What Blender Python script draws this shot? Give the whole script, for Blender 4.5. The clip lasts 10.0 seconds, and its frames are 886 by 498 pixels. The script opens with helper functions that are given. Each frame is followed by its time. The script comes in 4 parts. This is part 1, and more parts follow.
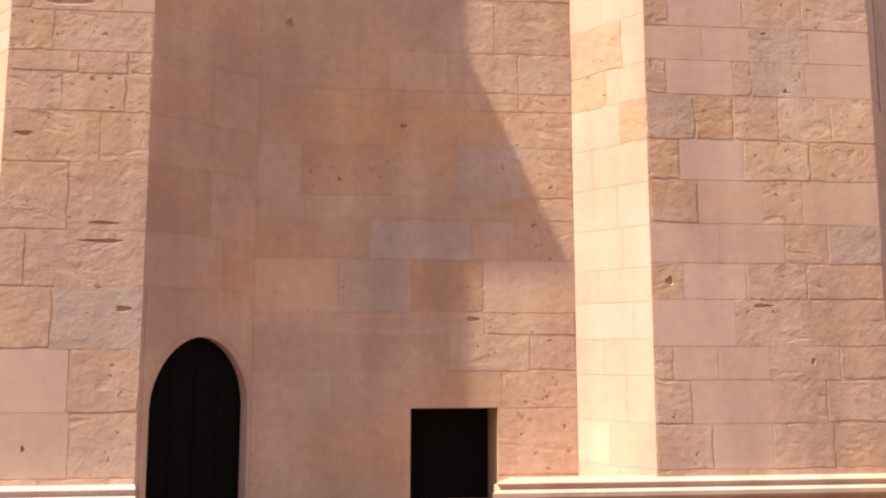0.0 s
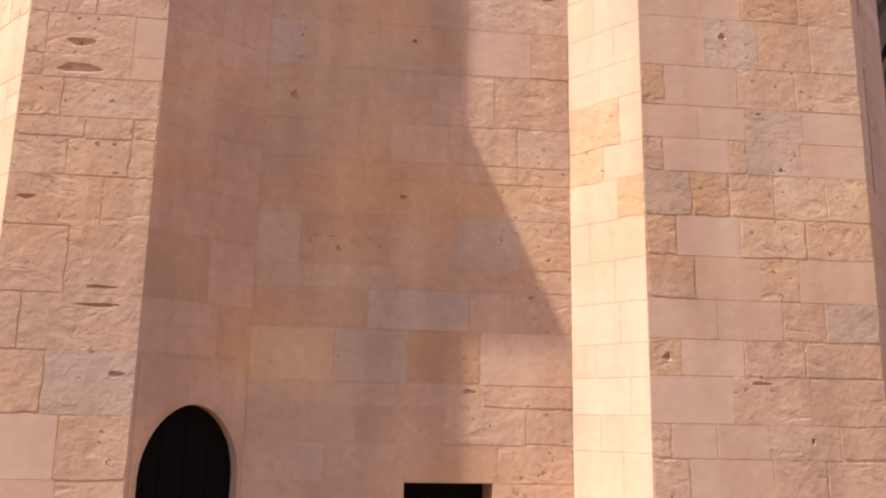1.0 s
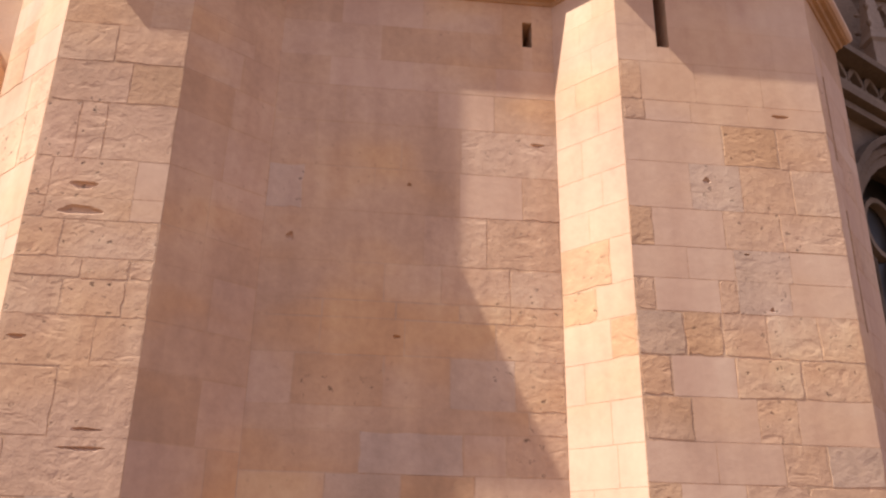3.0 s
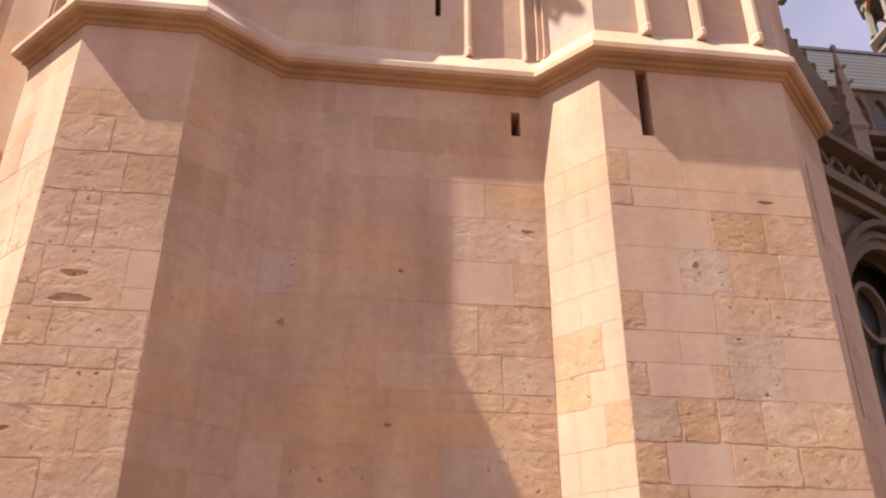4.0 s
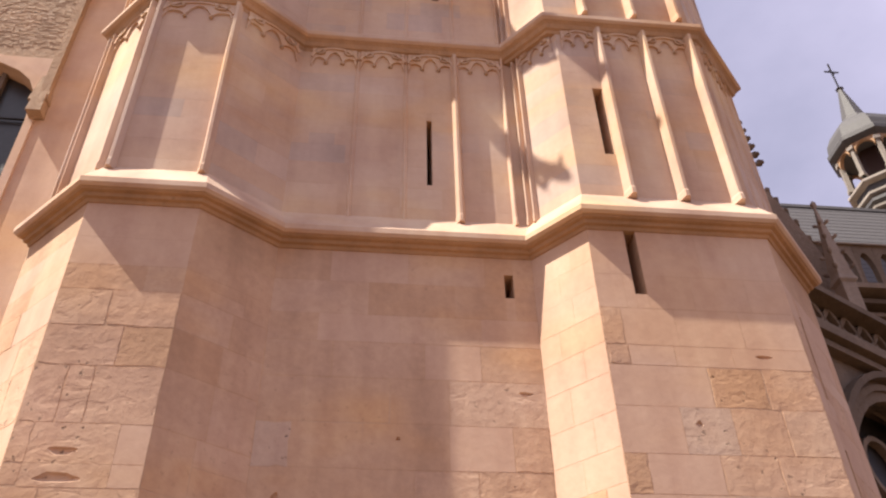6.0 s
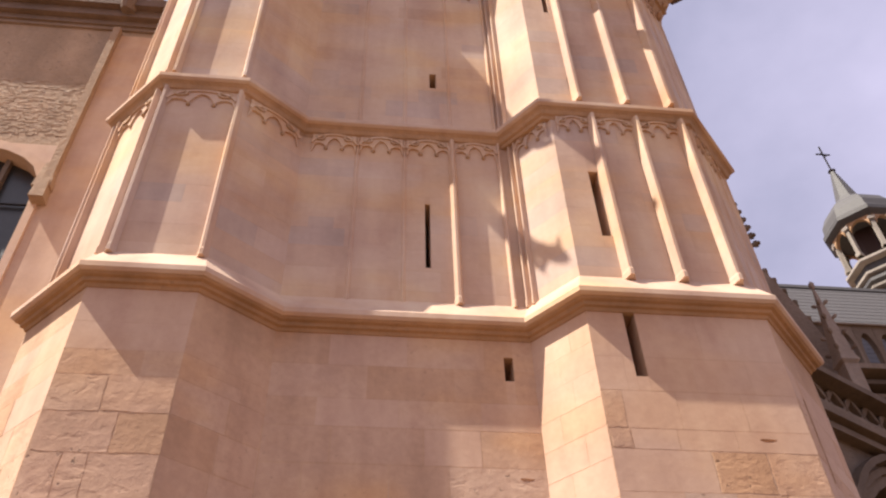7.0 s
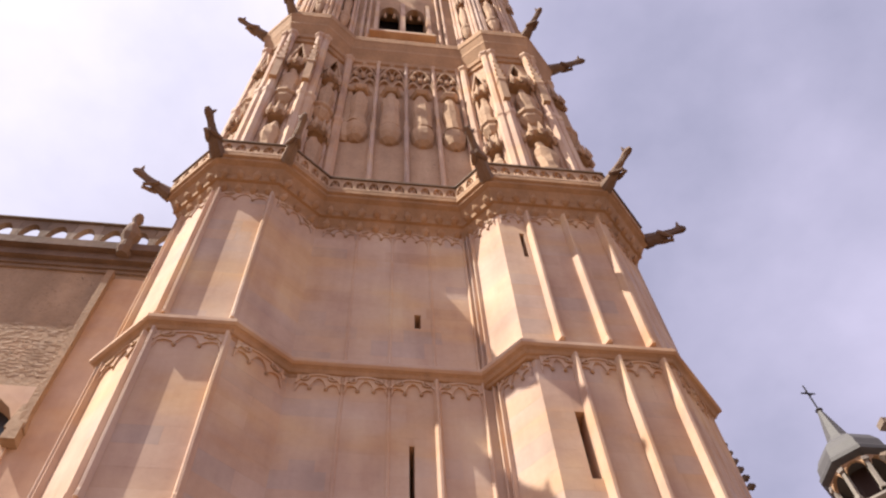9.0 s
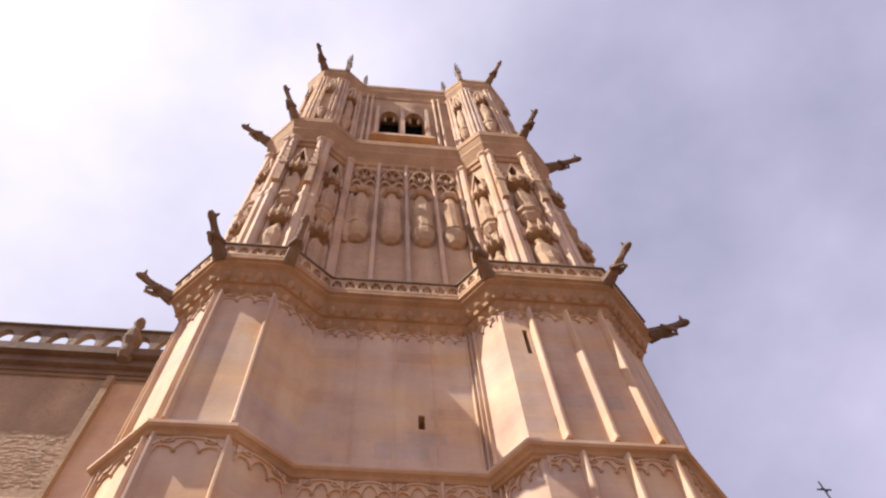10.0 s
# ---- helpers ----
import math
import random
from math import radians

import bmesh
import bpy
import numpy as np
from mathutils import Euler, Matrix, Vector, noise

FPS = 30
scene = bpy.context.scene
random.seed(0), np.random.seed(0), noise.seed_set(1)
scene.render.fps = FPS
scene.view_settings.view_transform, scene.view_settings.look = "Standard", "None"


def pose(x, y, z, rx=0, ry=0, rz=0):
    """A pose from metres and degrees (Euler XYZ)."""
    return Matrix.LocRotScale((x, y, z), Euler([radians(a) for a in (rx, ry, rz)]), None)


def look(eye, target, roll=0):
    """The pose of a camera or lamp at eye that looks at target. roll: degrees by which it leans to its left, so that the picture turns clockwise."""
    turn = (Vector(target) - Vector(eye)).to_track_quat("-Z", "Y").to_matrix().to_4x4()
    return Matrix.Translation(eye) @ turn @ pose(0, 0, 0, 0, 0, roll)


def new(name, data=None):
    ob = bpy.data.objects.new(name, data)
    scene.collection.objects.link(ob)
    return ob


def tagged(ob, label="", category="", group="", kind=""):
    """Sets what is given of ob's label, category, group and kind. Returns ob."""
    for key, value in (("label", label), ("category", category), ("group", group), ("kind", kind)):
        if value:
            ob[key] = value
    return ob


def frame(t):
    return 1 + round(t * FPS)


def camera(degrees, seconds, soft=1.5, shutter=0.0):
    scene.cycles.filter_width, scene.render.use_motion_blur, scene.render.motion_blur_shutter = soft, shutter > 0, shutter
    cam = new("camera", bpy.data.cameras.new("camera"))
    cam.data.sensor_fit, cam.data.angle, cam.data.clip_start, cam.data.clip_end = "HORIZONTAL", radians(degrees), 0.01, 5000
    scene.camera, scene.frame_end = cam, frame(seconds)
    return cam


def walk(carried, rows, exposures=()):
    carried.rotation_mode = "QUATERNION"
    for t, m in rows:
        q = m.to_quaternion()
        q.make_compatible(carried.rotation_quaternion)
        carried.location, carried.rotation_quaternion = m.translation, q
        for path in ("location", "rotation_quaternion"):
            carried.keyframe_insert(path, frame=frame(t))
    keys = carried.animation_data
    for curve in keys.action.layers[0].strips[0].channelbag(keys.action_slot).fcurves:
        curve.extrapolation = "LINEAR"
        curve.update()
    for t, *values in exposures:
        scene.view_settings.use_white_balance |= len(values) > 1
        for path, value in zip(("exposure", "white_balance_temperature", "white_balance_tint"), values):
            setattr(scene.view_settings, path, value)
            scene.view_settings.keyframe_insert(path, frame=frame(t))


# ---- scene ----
cam = camera(56.0, 10.0, soft=2.2)
EYE = 1.65
ROWS = [
    (0.0, 97.0, -0.0, -5.5),
    (0.5, 99.719, -0.515, -5.786),
    (1.0, 101.872, -1.094, -5.837),
    (1.5, 104.181, -1.431, -6.139),
    (2.0, 106.806, -1.585, -6.102),
    (2.5, 109.014, -1.206, -6.095),
    (4.0, 117.386, -0.405, -6.669),
    (4.5, 120.505, 0.069, -6.929),
    (5.0, 123.25, 0.712, -6.666),
    (5.5, 126.047, 1.012, -6.159),
    (7.0, 134.291, 1.422, -5.891),
    (7.5, 138.162, 2.057, -5.769),
    (8.0, 142.533, 2.125, -6.213),
    (8.5, 146.382, 2.348, -5.805),
    (9.0, 150.653, 2.326, -6.406),
    (9.5, 154.608, 2.733, -5.613),
    (10.0, 157.436, 2.7, -5.328),
]
walk(cam, [(t, pose(0, 0, EYE, rx, ry, rz)) for t, rx, ry, rz in ROWS], [(0.0, 0.96), (3.0, 0.93), (6.0, 0.92), (8.0, 0.9), (10.0, 0.83)])

# ---- sky and sun ----
SUN_WAY = Vector((4.5, 1.0, -6.7)).normalized()
world = bpy.data.worlds.new("sky")
scene.world = world
world.use_nodes = True
wn, wl = world.node_tree.nodes, world.node_tree.links
wn.clear()
sky = wn.new("ShaderNodeTexSky")
sky.sky_type, sky.sun_disc = "NISHITA", False
sky.sun_elevation = math.asin(-SUN_WAY.z)
sky.sun_rotation = math.atan2(-SUN_WAY.x, -SUN_WAY.y)
wcoord = wn.new("ShaderNodeTexCoord")
wmap = wn.new("ShaderNodeMapping")
wmap.inputs["Scale"].default_value = (1.0, 1.0, 1.6)
wmap.inputs["Location"].default_value = (0.35, 0.1, 0.0)
wnoise = wn.new("ShaderNodeTexNoise")
wnoise.inputs["Scale"].default_value, wnoise.inputs["Detail"].default_value = 2.3, 7.0
wnoise.inputs["Roughness"].default_value = 0.52
wramp = wn.new("ShaderNodeValToRGB")
wramp.color_ramp.elements[0].position, wramp.color_ramp.elements[1].position = 0.3, 0.7
wramp.color_ramp.elements[0].color = (0.5, 0.5, 0.5, 1)
wmix = wn.new("ShaderNodeMix")
wmix.data_type = "RGBA"
wback = wn.new("ShaderNodeBackground")
wback.inputs["Strength"].default_value = 0.049
wout = wn.new("ShaderNodeOutputWorld")
wl.new(wcoord.outputs["Generated"], wmap.inputs["Vector"])
wl.new(wmap.outputs["Vector"], wnoise.inputs["Vector"])
wl.new(wnoise.outputs["Fac"], wramp.inputs["Fac"])
# clouds glow more towards the sun
wdot = wn.new("ShaderNodeVectorMath")
wdot.operation = "DOT_PRODUCT"
wdot.inputs[1].default_value = -SUN_WAY
wglow = wn.new("ShaderNodeMapRange")
wglow.inputs["From Min"].default_value, wglow.inputs["From Max"].default_value = 0.64, 0.96
wcloud = wn.new("ShaderNodeMix")
wcloud.data_type = "RGBA"
wcloud.inputs["A"].default_value, wcloud.inputs["B"].default_value = (8.1, 7.6, 10.3, 1), (15.0, 14.2, 16.4, 1)
wl.new(wcoord.outputs["Generated"], wdot.inputs[0])
wl.new(wdot.outputs["Value"], wglow.inputs["Value"])
wl.new(wglow.outputs["Result"], wcloud.inputs["Factor"])
wl.new(wcloud.outputs["Result"], wmix.inputs["B"])
wl.new(wramp.outputs["Color"], wmix.inputs["Factor"])
wl.new(sky.outputs["Color"], wmix.inputs["A"])
wl.new(wmix.outputs["Result"], wback.inputs["Color"])
wl.new(wback.outputs["Background"], wout.inputs["Surface"])

sun = new("sun", bpy.data.lights.new("sun", "SUN"))
sun.data.energy, sun.data.angle, sun.data.color = 5.0, radians(0.5), (1.0, 0.93, 0.82)
sun.matrix_world = look((-30, 0, 60), Vector((-30, 0, 60)) + SUN_WAY)


# ---- materials ----
def stone_material(name, dark, light, pale, rough=0.9, scale=1.0, relief=0.5, pits=0.0, vary=1.0, odd=None, clouds=0.36, speck=0.2, bloom=0.0, erode=0.0):
    """Weathered limestone: each block differs, with clouds, grain and small pits."""
    m = bpy.data.materials.new(name)
    m.use_nodes = True
    n, l = m.node_tree.nodes, m.node_tree.links
    b = n["Principled BSDF"]
    b.inputs["Roughness"].default_value = rough
    b.inputs["Specular IOR Level"].default_value = 0.2
    geo, info = n.new("ShaderNodeNewGeometry"), n.new("ShaderNodeObjectInfo")
    add = n.new("ShaderNodeMath")
    add.operation = "ADD"
    l.new(geo.outputs["Random Per Island"], add.inputs[0])
    l.new(info.outputs["Random"], add.inputs[1])
    frac = n.new("ShaderNodeMath")
    frac.operation = "FRACT"
    l.new(add.outputs[0], frac.inputs[0])
    block = n.new("ShaderNodeValToRGB")
    e = block.color_ramp.elements
    e[0].position, e[0].color = 0.0, (*dark, 1)
    e[1].position, e[1].color = 1.0, (*pale, 1)
    for at, c in ((0.2, light), (0.72, light), (0.82, odd or pale), (0.9, odd or pale)):
        e.new(at).color = (*c, 1)
    l.new(frac.outputs[0], block.inputs["Fac"])
    big = n.new("ShaderNodeTexNoise")
    big.inputs["Scale"].default_value, big.inputs["Detail"].default_value = 0.8 * scale, 5
    small = n.new("ShaderNodeTexNoise")
    small.inputs["Scale"].default_value, small.inputs["Detail"].default_value = 9 * scale, 7
    small.inputs["Roughness"].default_value = 0.62
    pit = n.new("ShaderNodeTexVoronoi")
    pit.inputs["Scale"].default_value = 7.5 * scale
    for t in (big, small):
        l.new(geo.outputs["Position"], t.inputs["Vector"])
    warp = n.new("ShaderNodeVectorMath")
    warp.operation = "MULTIPLY_ADD"
    warp.inputs[1].default_value = (0.22, 0.22, 0.22)
    l.new(small.outputs["Color"], warp.inputs[0])
    l.new(geo.outputs["Position"], warp.inputs[2])
    l.new(warp.outputs["Vector"], pit.inputs["Vector"])
    drawn = n.new("ShaderNodeMapping")
    drawn.inputs["Scale"].default_value = (2.2, 2.2, 0.3)
    l.new(geo.outputs["Position"], drawn.inputs["Vector"])
    streak = n.new("ShaderNodeTexNoise")
    streak.inputs["Scale"].default_value, streak.inputs["Detail"].default_value = 1.0, 5
    l.new(drawn.outputs["Vector"], streak.inputs["Vector"])
    flat = n.new("ShaderNodeMix")
    flat.data_type = "RGBA"
    flat.inputs["Factor"].default_value = vary
    flat.inputs["A"].default_value = (*light, 1)
    l.new(block.outputs["Color"], flat.inputs["B"])
    cloud = n.new("ShaderNodeMix")
    cloud.data_type, cloud.blend_type = "RGBA", "OVERLAY"
    cloud.inputs["Factor"].default_value = clouds
    l.new(flat.outputs["Result"], cloud.inputs["A"])
    l.new(big.outputs["Fac"], cloud.inputs["B"])
    grain = n.new("ShaderNodeMix")
    grain.data_type, grain.blend_type = "RGBA", "OVERLAY"
    grain.inputs["Factor"].default_value = speck
    run = n.new("ShaderNodeMix")
    run.data_type, run.blend_type = "RGBA", "OVERLAY"
    run.inputs["Factor"].default_value = 0.3
    l.new(cloud.outputs["Result"], run.inputs["A"])
    l.new(streak.outputs["Fac"], run.inputs["B"])
    l.new(run.outputs["Result"], grain.inputs["A"])
    l.new(small.outputs["Fac"], grain.inputs["B"])
    # pits show only on some blocks and only in patches
    hole = n.new("ShaderNodeMapRange")
    hole.inputs["From Min"].default_value, hole.inputs["From Max"].default_value = 0.05, 0.2
    l.new(pit.outputs["Distance"], hole.inputs["Value"])
    where = n.new("ShaderNodeMapRange")
    where.inputs["From Min"].default_value, where.inputs["From Max"].default_value = 0.47, 0.57
    l.new(big.outputs["Fac"], where.inputs["Value"])
    keep = n.new("ShaderNodeMath")
    keep.operation = "MULTIPLY"
    keep.inputs[1].default_value = pits
    l.new(where.outputs["Result"], keep.inputs[0])
    lift = n.new("ShaderNodeMix")
    lift.data_type = "FLOAT"
    lift.inputs["A"].default_value = 1.0
    l.new(keep.outputs[0], lift.inputs["Factor"])
    l.new(hole.outputs["Result"], lift.inputs["B"])
    # pits also darken the base colour: the shade of the hollows is painted in
    tint = n.new("ShaderNodeMix")
    tint.data_type, tint.blend_type = "RGBA", "MULTIPLY"
    tint.inputs["Factor"].default_value = 0.75
    l.new(grain.outputs["Result"], tint.inputs["A"])
    l.new(lift.outputs["Result"], tint.inputs["B"])
    # broad blooms: ochre on one side of the noise, cool grey on the other
    wide = n.new("ShaderNodeTexNoise")
    wide.inputs["Scale"].default_value, wide.inputs["Detail"].default_value = 0.55 * scale, 3
    stretch = n.new("ShaderNodeMapping")
    stretch.inputs["Scale"].default_value = (0.8, 0.8, 1.5)
    l.new(geo.outputs["Position"], stretch.inputs["Vector"])
    l.new(stretch.outputs["Vector"], wide.inputs["Vector"])
    hue = n.new("ShaderNodeValToRGB")
    hue.color_ramp.elements[0].position, hue.color_ramp.elements[0].color = 0.34, (0.565, 0.5, 0.39, 1)
    hue.color_ramp.elements[1].position, hue.color_ramp.elements[1].color = 0.66, (0.485, 0.5, 0.54, 1)
    hue.color_ramp.elements.new(0.5).color = (0.5, 0.5, 0.5, 1)
    l.new(wide.outputs["Fac"], hue.inputs["Fac"])
    blush = n.new("ShaderNodeMix")
    blush.data_type, blush.blend_type = "RGBA", "OVERLAY"
    blush.inputs["Factor"].default_value = bloom
    l.new(tint.outputs["Result"], blush.inputs["A"])
    l.new(hue.outputs["Color"], blush.inputs["B"])
    l.new(blush.outputs["Result"], b.inputs["Base Color"])
    high = n.new("ShaderNodeMath")
    high.operation = "MULTIPLY_ADD"
    high.inputs[1].default_value = 1.1
    l.new(small.outputs["Fac"], high.inputs[0])
    l.new(lift.outputs["Result"], high.inputs[2])
    bump = n.new("ShaderNodeBump")
    bump.inputs["Strength"].default_value, bump.inputs["Distance"].default_value = relief, 0.03
    # eroded hollows and bedding lines of the stone, longer than they are high
    bed = n.new("ShaderNodeMapping")
    bed.inputs["Scale"].default_value = (2.6, 2.6, 5.0)
    l.new(geo.outputs["Position"], bed.inputs["Vector"])
    worn = n.new("ShaderNodeTexNoise")
    worn.inputs["Scale"].default_value, worn.inputs["Detail"].default_value = 1.0, 4
    worn.inputs["Distortion"].default_value = 0.6
    l.new(bed.outputs["Vector"], worn.inputs["Vector"])
    hollow = n.new("ShaderNodeMapRange")
    hollow.inputs["From Min"].default_value, hollow.inputs["From Max"].default_value = 0.3, 0.42
    l.new(worn.outputs["Fac"], hollow.inputs["Value"])
    deep = n.new("ShaderNodeMath")
    deep.operation = "MULTIPLY_ADD"
    deep.inputs[1].default_value = erode
    l.new(hollow.outputs["Result"], deep.inputs[0])
    l.new(high.outputs[0], deep.inputs[2])
    l.new(deep.outputs[0], bump.inputs["Height"])
    l.new(bump.outputs["Normal"], b.inputs["Normal"])
    return m


def plain_material(name, colour, rough=0.7, metal=0.0, noise_scale=6.0, depth=0.25):
    m = bpy.data.materials.new(name)
    m.use_nodes = True
    n, l = m.node_tree.nodes, m.node_tree.links
    b = n["Principled BSDF"]
    b.inputs["Roughness"].default_value, b.inputs["Metallic"].default_value = rough, metal
    tex, cl = n.new("ShaderNodeTexCoord"), n.new("ShaderNodeTexNoise")
    cl.inputs["Scale"].default_value, cl.inputs["Detail"].default_value = noise_scale, 6
    l.new(tex.outputs["Object"], cl.inputs["Vector"])
    mx = n.new("ShaderNodeMix")
    mx.data_type = "RGBA"
    mx.inputs["A"].default_value = (*[c * (1 - depth) for c in colour], 1)
    mx.inputs["B"].default_value = (*[min(1, c * (1 + depth)) for c in colour], 1)
    l.new(cl.outputs["Fac"], mx.inputs["Factor"])
    l.new(mx.outputs["Result"], b.inputs["Base Color"])
    bp = n.new("ShaderNodeBump")
    bp.inputs["Strength"].default_value, bp.inputs["Distance"].default_value = 0.3, 0.02
    l.new(cl.outputs["Fac"], bp.inputs["Height"])
    l.new(bp.outputs["Normal"], b.inputs["Normal"])
    return m


ASHLAR = stone_material("ashlar", (0.525, 0.33, 0.215), (0.55, 0.35, 0.235), (0.56, 0.37, 0.255), relief=0.3, pits=1.0, bloom=0.5, erode=0.4, speck=0.26)
SMOOTH = stone_material("newer_block", (0.555, 0.358, 0.248), (0.57, 0.374, 0.265), (0.58, 0.388, 0.28), relief=0.12, clouds=0.25, speck=0.14, bloom=0.35, erode=0.05)
PALE = stone_material("pale_new_block", (0.58, 0.385, 0.275), (0.595, 0.4, 0.29), (0.605, 0.415, 0.305), relief=0.1, clouds=0.2, speck=0.12)
OCHRE = stone_material("ochre_block", (0.49, 0.292, 0.172), (0.515, 0.312, 0.19), (0.53, 0.33, 0.205), relief=0.34, pits=1.0, bloom=0.3, erode=0.4)
COOL = stone_material("grey_block", (0.5, 0.342, 0.25), (0.517, 0.36, 0.268), (0.53, 0.373, 0.282), relief=0.3, pits=0.9, bloom=0.3, erode=0.25)
# darker tone for faces 3 and 4: their shade put into the colour
SHADE_TONE = stone_material("old_block", (0.505, 0.308, 0.192), (0.538, 0.341, 0.223), (0.562, 0.367, 0.252), relief=0.2, pits=0.25, clouds=0.36, bloom=0.75, erode=0.12)
MORTAR = stone_material("mortar", (0.49, 0.31, 0.195), (0.51, 0.325, 0.208), (0.53, 0.34, 0.22), relief=0.4)
DRESSED = stone_material("dressed_limestone", (0.555, 0.372, 0.26), (0.592, 0.41, 0.294), (0.618, 0.438, 0.322), relief=0.14, vary=1.0, odd=(0.53, 0.385, 0.3), clouds=0.42, speck=0.1, bloom=0.75)
TURRET = stone_material("turret_stone", (0.22, 0.19, 0.16), (0.3, 0.26, 0.22), (0.36, 0.31, 0.27), relief=0.4)
CARVED = stone_material("carved_limestone", (0.42, 0.265, 0.16), (0.48, 0.315, 0.2), (0.54, 0.365, 0.245), relief=0.8, vary=0.8, pits=0.7)
CORNICE = stone_material("stained_cornice_stone", (0.4, 0.225, 0.12), (0.44, 0.265, 0.15), (0.49, 0.31, 0.19), relief=0.6, pits=0.3)
# stone darkened so the choir reads as lying in shade
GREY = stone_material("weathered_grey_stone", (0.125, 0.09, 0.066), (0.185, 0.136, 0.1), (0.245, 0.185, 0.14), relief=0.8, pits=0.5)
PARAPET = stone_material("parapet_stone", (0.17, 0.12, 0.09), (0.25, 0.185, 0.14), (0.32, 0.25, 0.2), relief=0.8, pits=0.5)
RUBBLE = stone_material("rubble", (0.3, 0.19, 0.12), (0.4, 0.275, 0.185), (0.48, 0.35, 0.255), relief=1.0, pits=1.0, scale=1.4)
GARGOYLE = stone_material("gargoyle_stone", (0.16, 0.105, 0.08), (0.22, 0.15, 0.11), (0.28, 0.2, 0.15), relief=0.8)
SLATE = plain_material("slate", (0.088, 0.08, 0.082), 0.75, 0.0, 9.0)
LEAD = plain_material("lead", (0.075, 0.068, 0.066), 0.6, 0.0, 5.0)
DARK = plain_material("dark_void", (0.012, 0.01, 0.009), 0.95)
# door colour near black: the doorway's deep shade is put into it
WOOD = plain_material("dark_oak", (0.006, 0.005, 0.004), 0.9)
LANTERN_SHADE = plain_material("bell_timber", (0.035, 0.014, 0.009), 0.85)
GLASS = plain_material("leaded_glass", (0.025, 0.022, 0.02), 0.35)
IRON = plain_material("iron", (0.05, 0.045, 0.045), 0.5, 0.6)
# unseen ground: its dark warm colour tunes the light bounced onto the walls
PAVING = stone_material("paving", (0.112, 0.067, 0.037), (0.135, 0.083, 0.048), (0.158, 0.101, 0.060), relief=0.5)
# sheen cut so these painted darks stay near black
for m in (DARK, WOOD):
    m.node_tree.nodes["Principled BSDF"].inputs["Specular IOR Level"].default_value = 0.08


# ---- building tools ----
def empty(name, at, label, category, group="", kind=""):
    ob = new(name)
    ob.location = at
    return tagged(ob, label, category, group, kind)


def part(name, bm, material, parent=None, label="", kind=""):
    bmesh.ops.recalc_face_normals(bm, faces=bm.faces)
    me = bpy.data.meshes.new(name)
    bm.to_mesh(me)
    bm.free()
    me.materials.append(material)
    ob = new(name, me)
    if parent:
        ob.parent = parent
        ob.matrix_parent_inverse = Matrix.Translation(-parent.location)
    return tagged(ob, label, kind=kind)


def solid(bm, m, size, at=(0, 0, 0), taper=1.0):
    """A box of that size with its base centre at a point, in the frame m; taper narrows its top."""
    vs = []
    for z, k in ((0, 1.0), (1, taper)):
        for sx, sy in ((-1, -1), (1, -1), (1, 1), (-1, 1)):
            vs.append(bm.verts.new(m @ Vector((at[0] + sx * size[0] / 2 * k, at[1] + sy * size[1] / 2 * k, at[2] + z * size[2]))))
    for f in ((3, 2, 1, 0), (4, 5, 6, 7), (0, 1, 5, 4), (1, 2, 6, 5), (2, 3, 7, 6), (3, 0, 4, 7)):
        bm.faces.new([vs[i] for i in f])


def lathe(bm, m, profile, sides=10, squash=1.0):
    """Rings of (radius, height) about the z axis of m."""
    rings = []
    for r, z in profile:
        rings.append([bm.verts.new(m @ Vector((r * math.cos(2 * math.pi * i / sides), squash * r * math.sin(2 * math.pi * i / sides), z))) for i in range(sides)])
    for a, b in zip(rings, rings[1:]):
        for i in range(sides):
            bm.faces.new((a[i], a[(i + 1) % sides], b[(i + 1) % sides], b[i]))
    bm.faces.new(rings[0][::-1])
    bm.faces.new(rings[-1])


def slab(bm, m, outline, depth):
    """A flat plate: outline in (u, z), from d=0 out to depth."""
    front = [bm.verts.new(m @ Vector((u, depth, z))) for u, z in outline]
    back = [bm.verts.new(m @ Vector((u, 0, z))) for u, z in outline]
    bm.faces.new(front)
    bm.faces.new(back[::-1])
    for i in range(len(outline)):
        j = (i + 1) % len(outline)
        bm.faces.new((front[i], back[i], back[j], front[j]))


def strip(bm, m, inner, outer, depth, back=0.0):
    """A band between two lines of equally many (u, z) points, from d=back to depth."""
    rows = [[bm.verts.new(m @ Vector((u, d, z))) for u, z in line] for line in (inner, outer) for d in (back, depth)]
    ib, if_, ob_, of = rows
    for i in range(len(inner) - 1):
        bm.faces.new((if_[i], if_[i + 1], of[i + 1], of[i]))
        bm.faces.new((ib[i], ib[i + 1], if_[i + 1], if_[i]))
        bm.faces.new((of[i], of[i + 1], ob_[i + 1], ob_[i]))
        bm.faces.new((ob_[i], ob_[i + 1], ib[i + 1], ib[i]))
    bm.faces.new((ib[0], if_[0], of[0], ob_[0]))
    bm.faces.new((ib[-1], ob_[-1], of[-1], if_[-1]))


def offset(poly, d):
    """The closed outline, counter-clockwise, moved outwards by d."""
    out = []
    for i in range(len(poly)):
        a, b, c = (Vector(poly[(i + k) % len(poly)]) for k in (-1, 0, 1))
        n1 = Vector((b.y - a.y, a.x - b.x)).normalized()
        n2 = Vector((c.y - b.y, b.x - c.x)).normalized()
        bis = (n1 + n2).normalized()
        out.append(b + bis * (d / max(0.3, bis.dot(n1))))
    return out


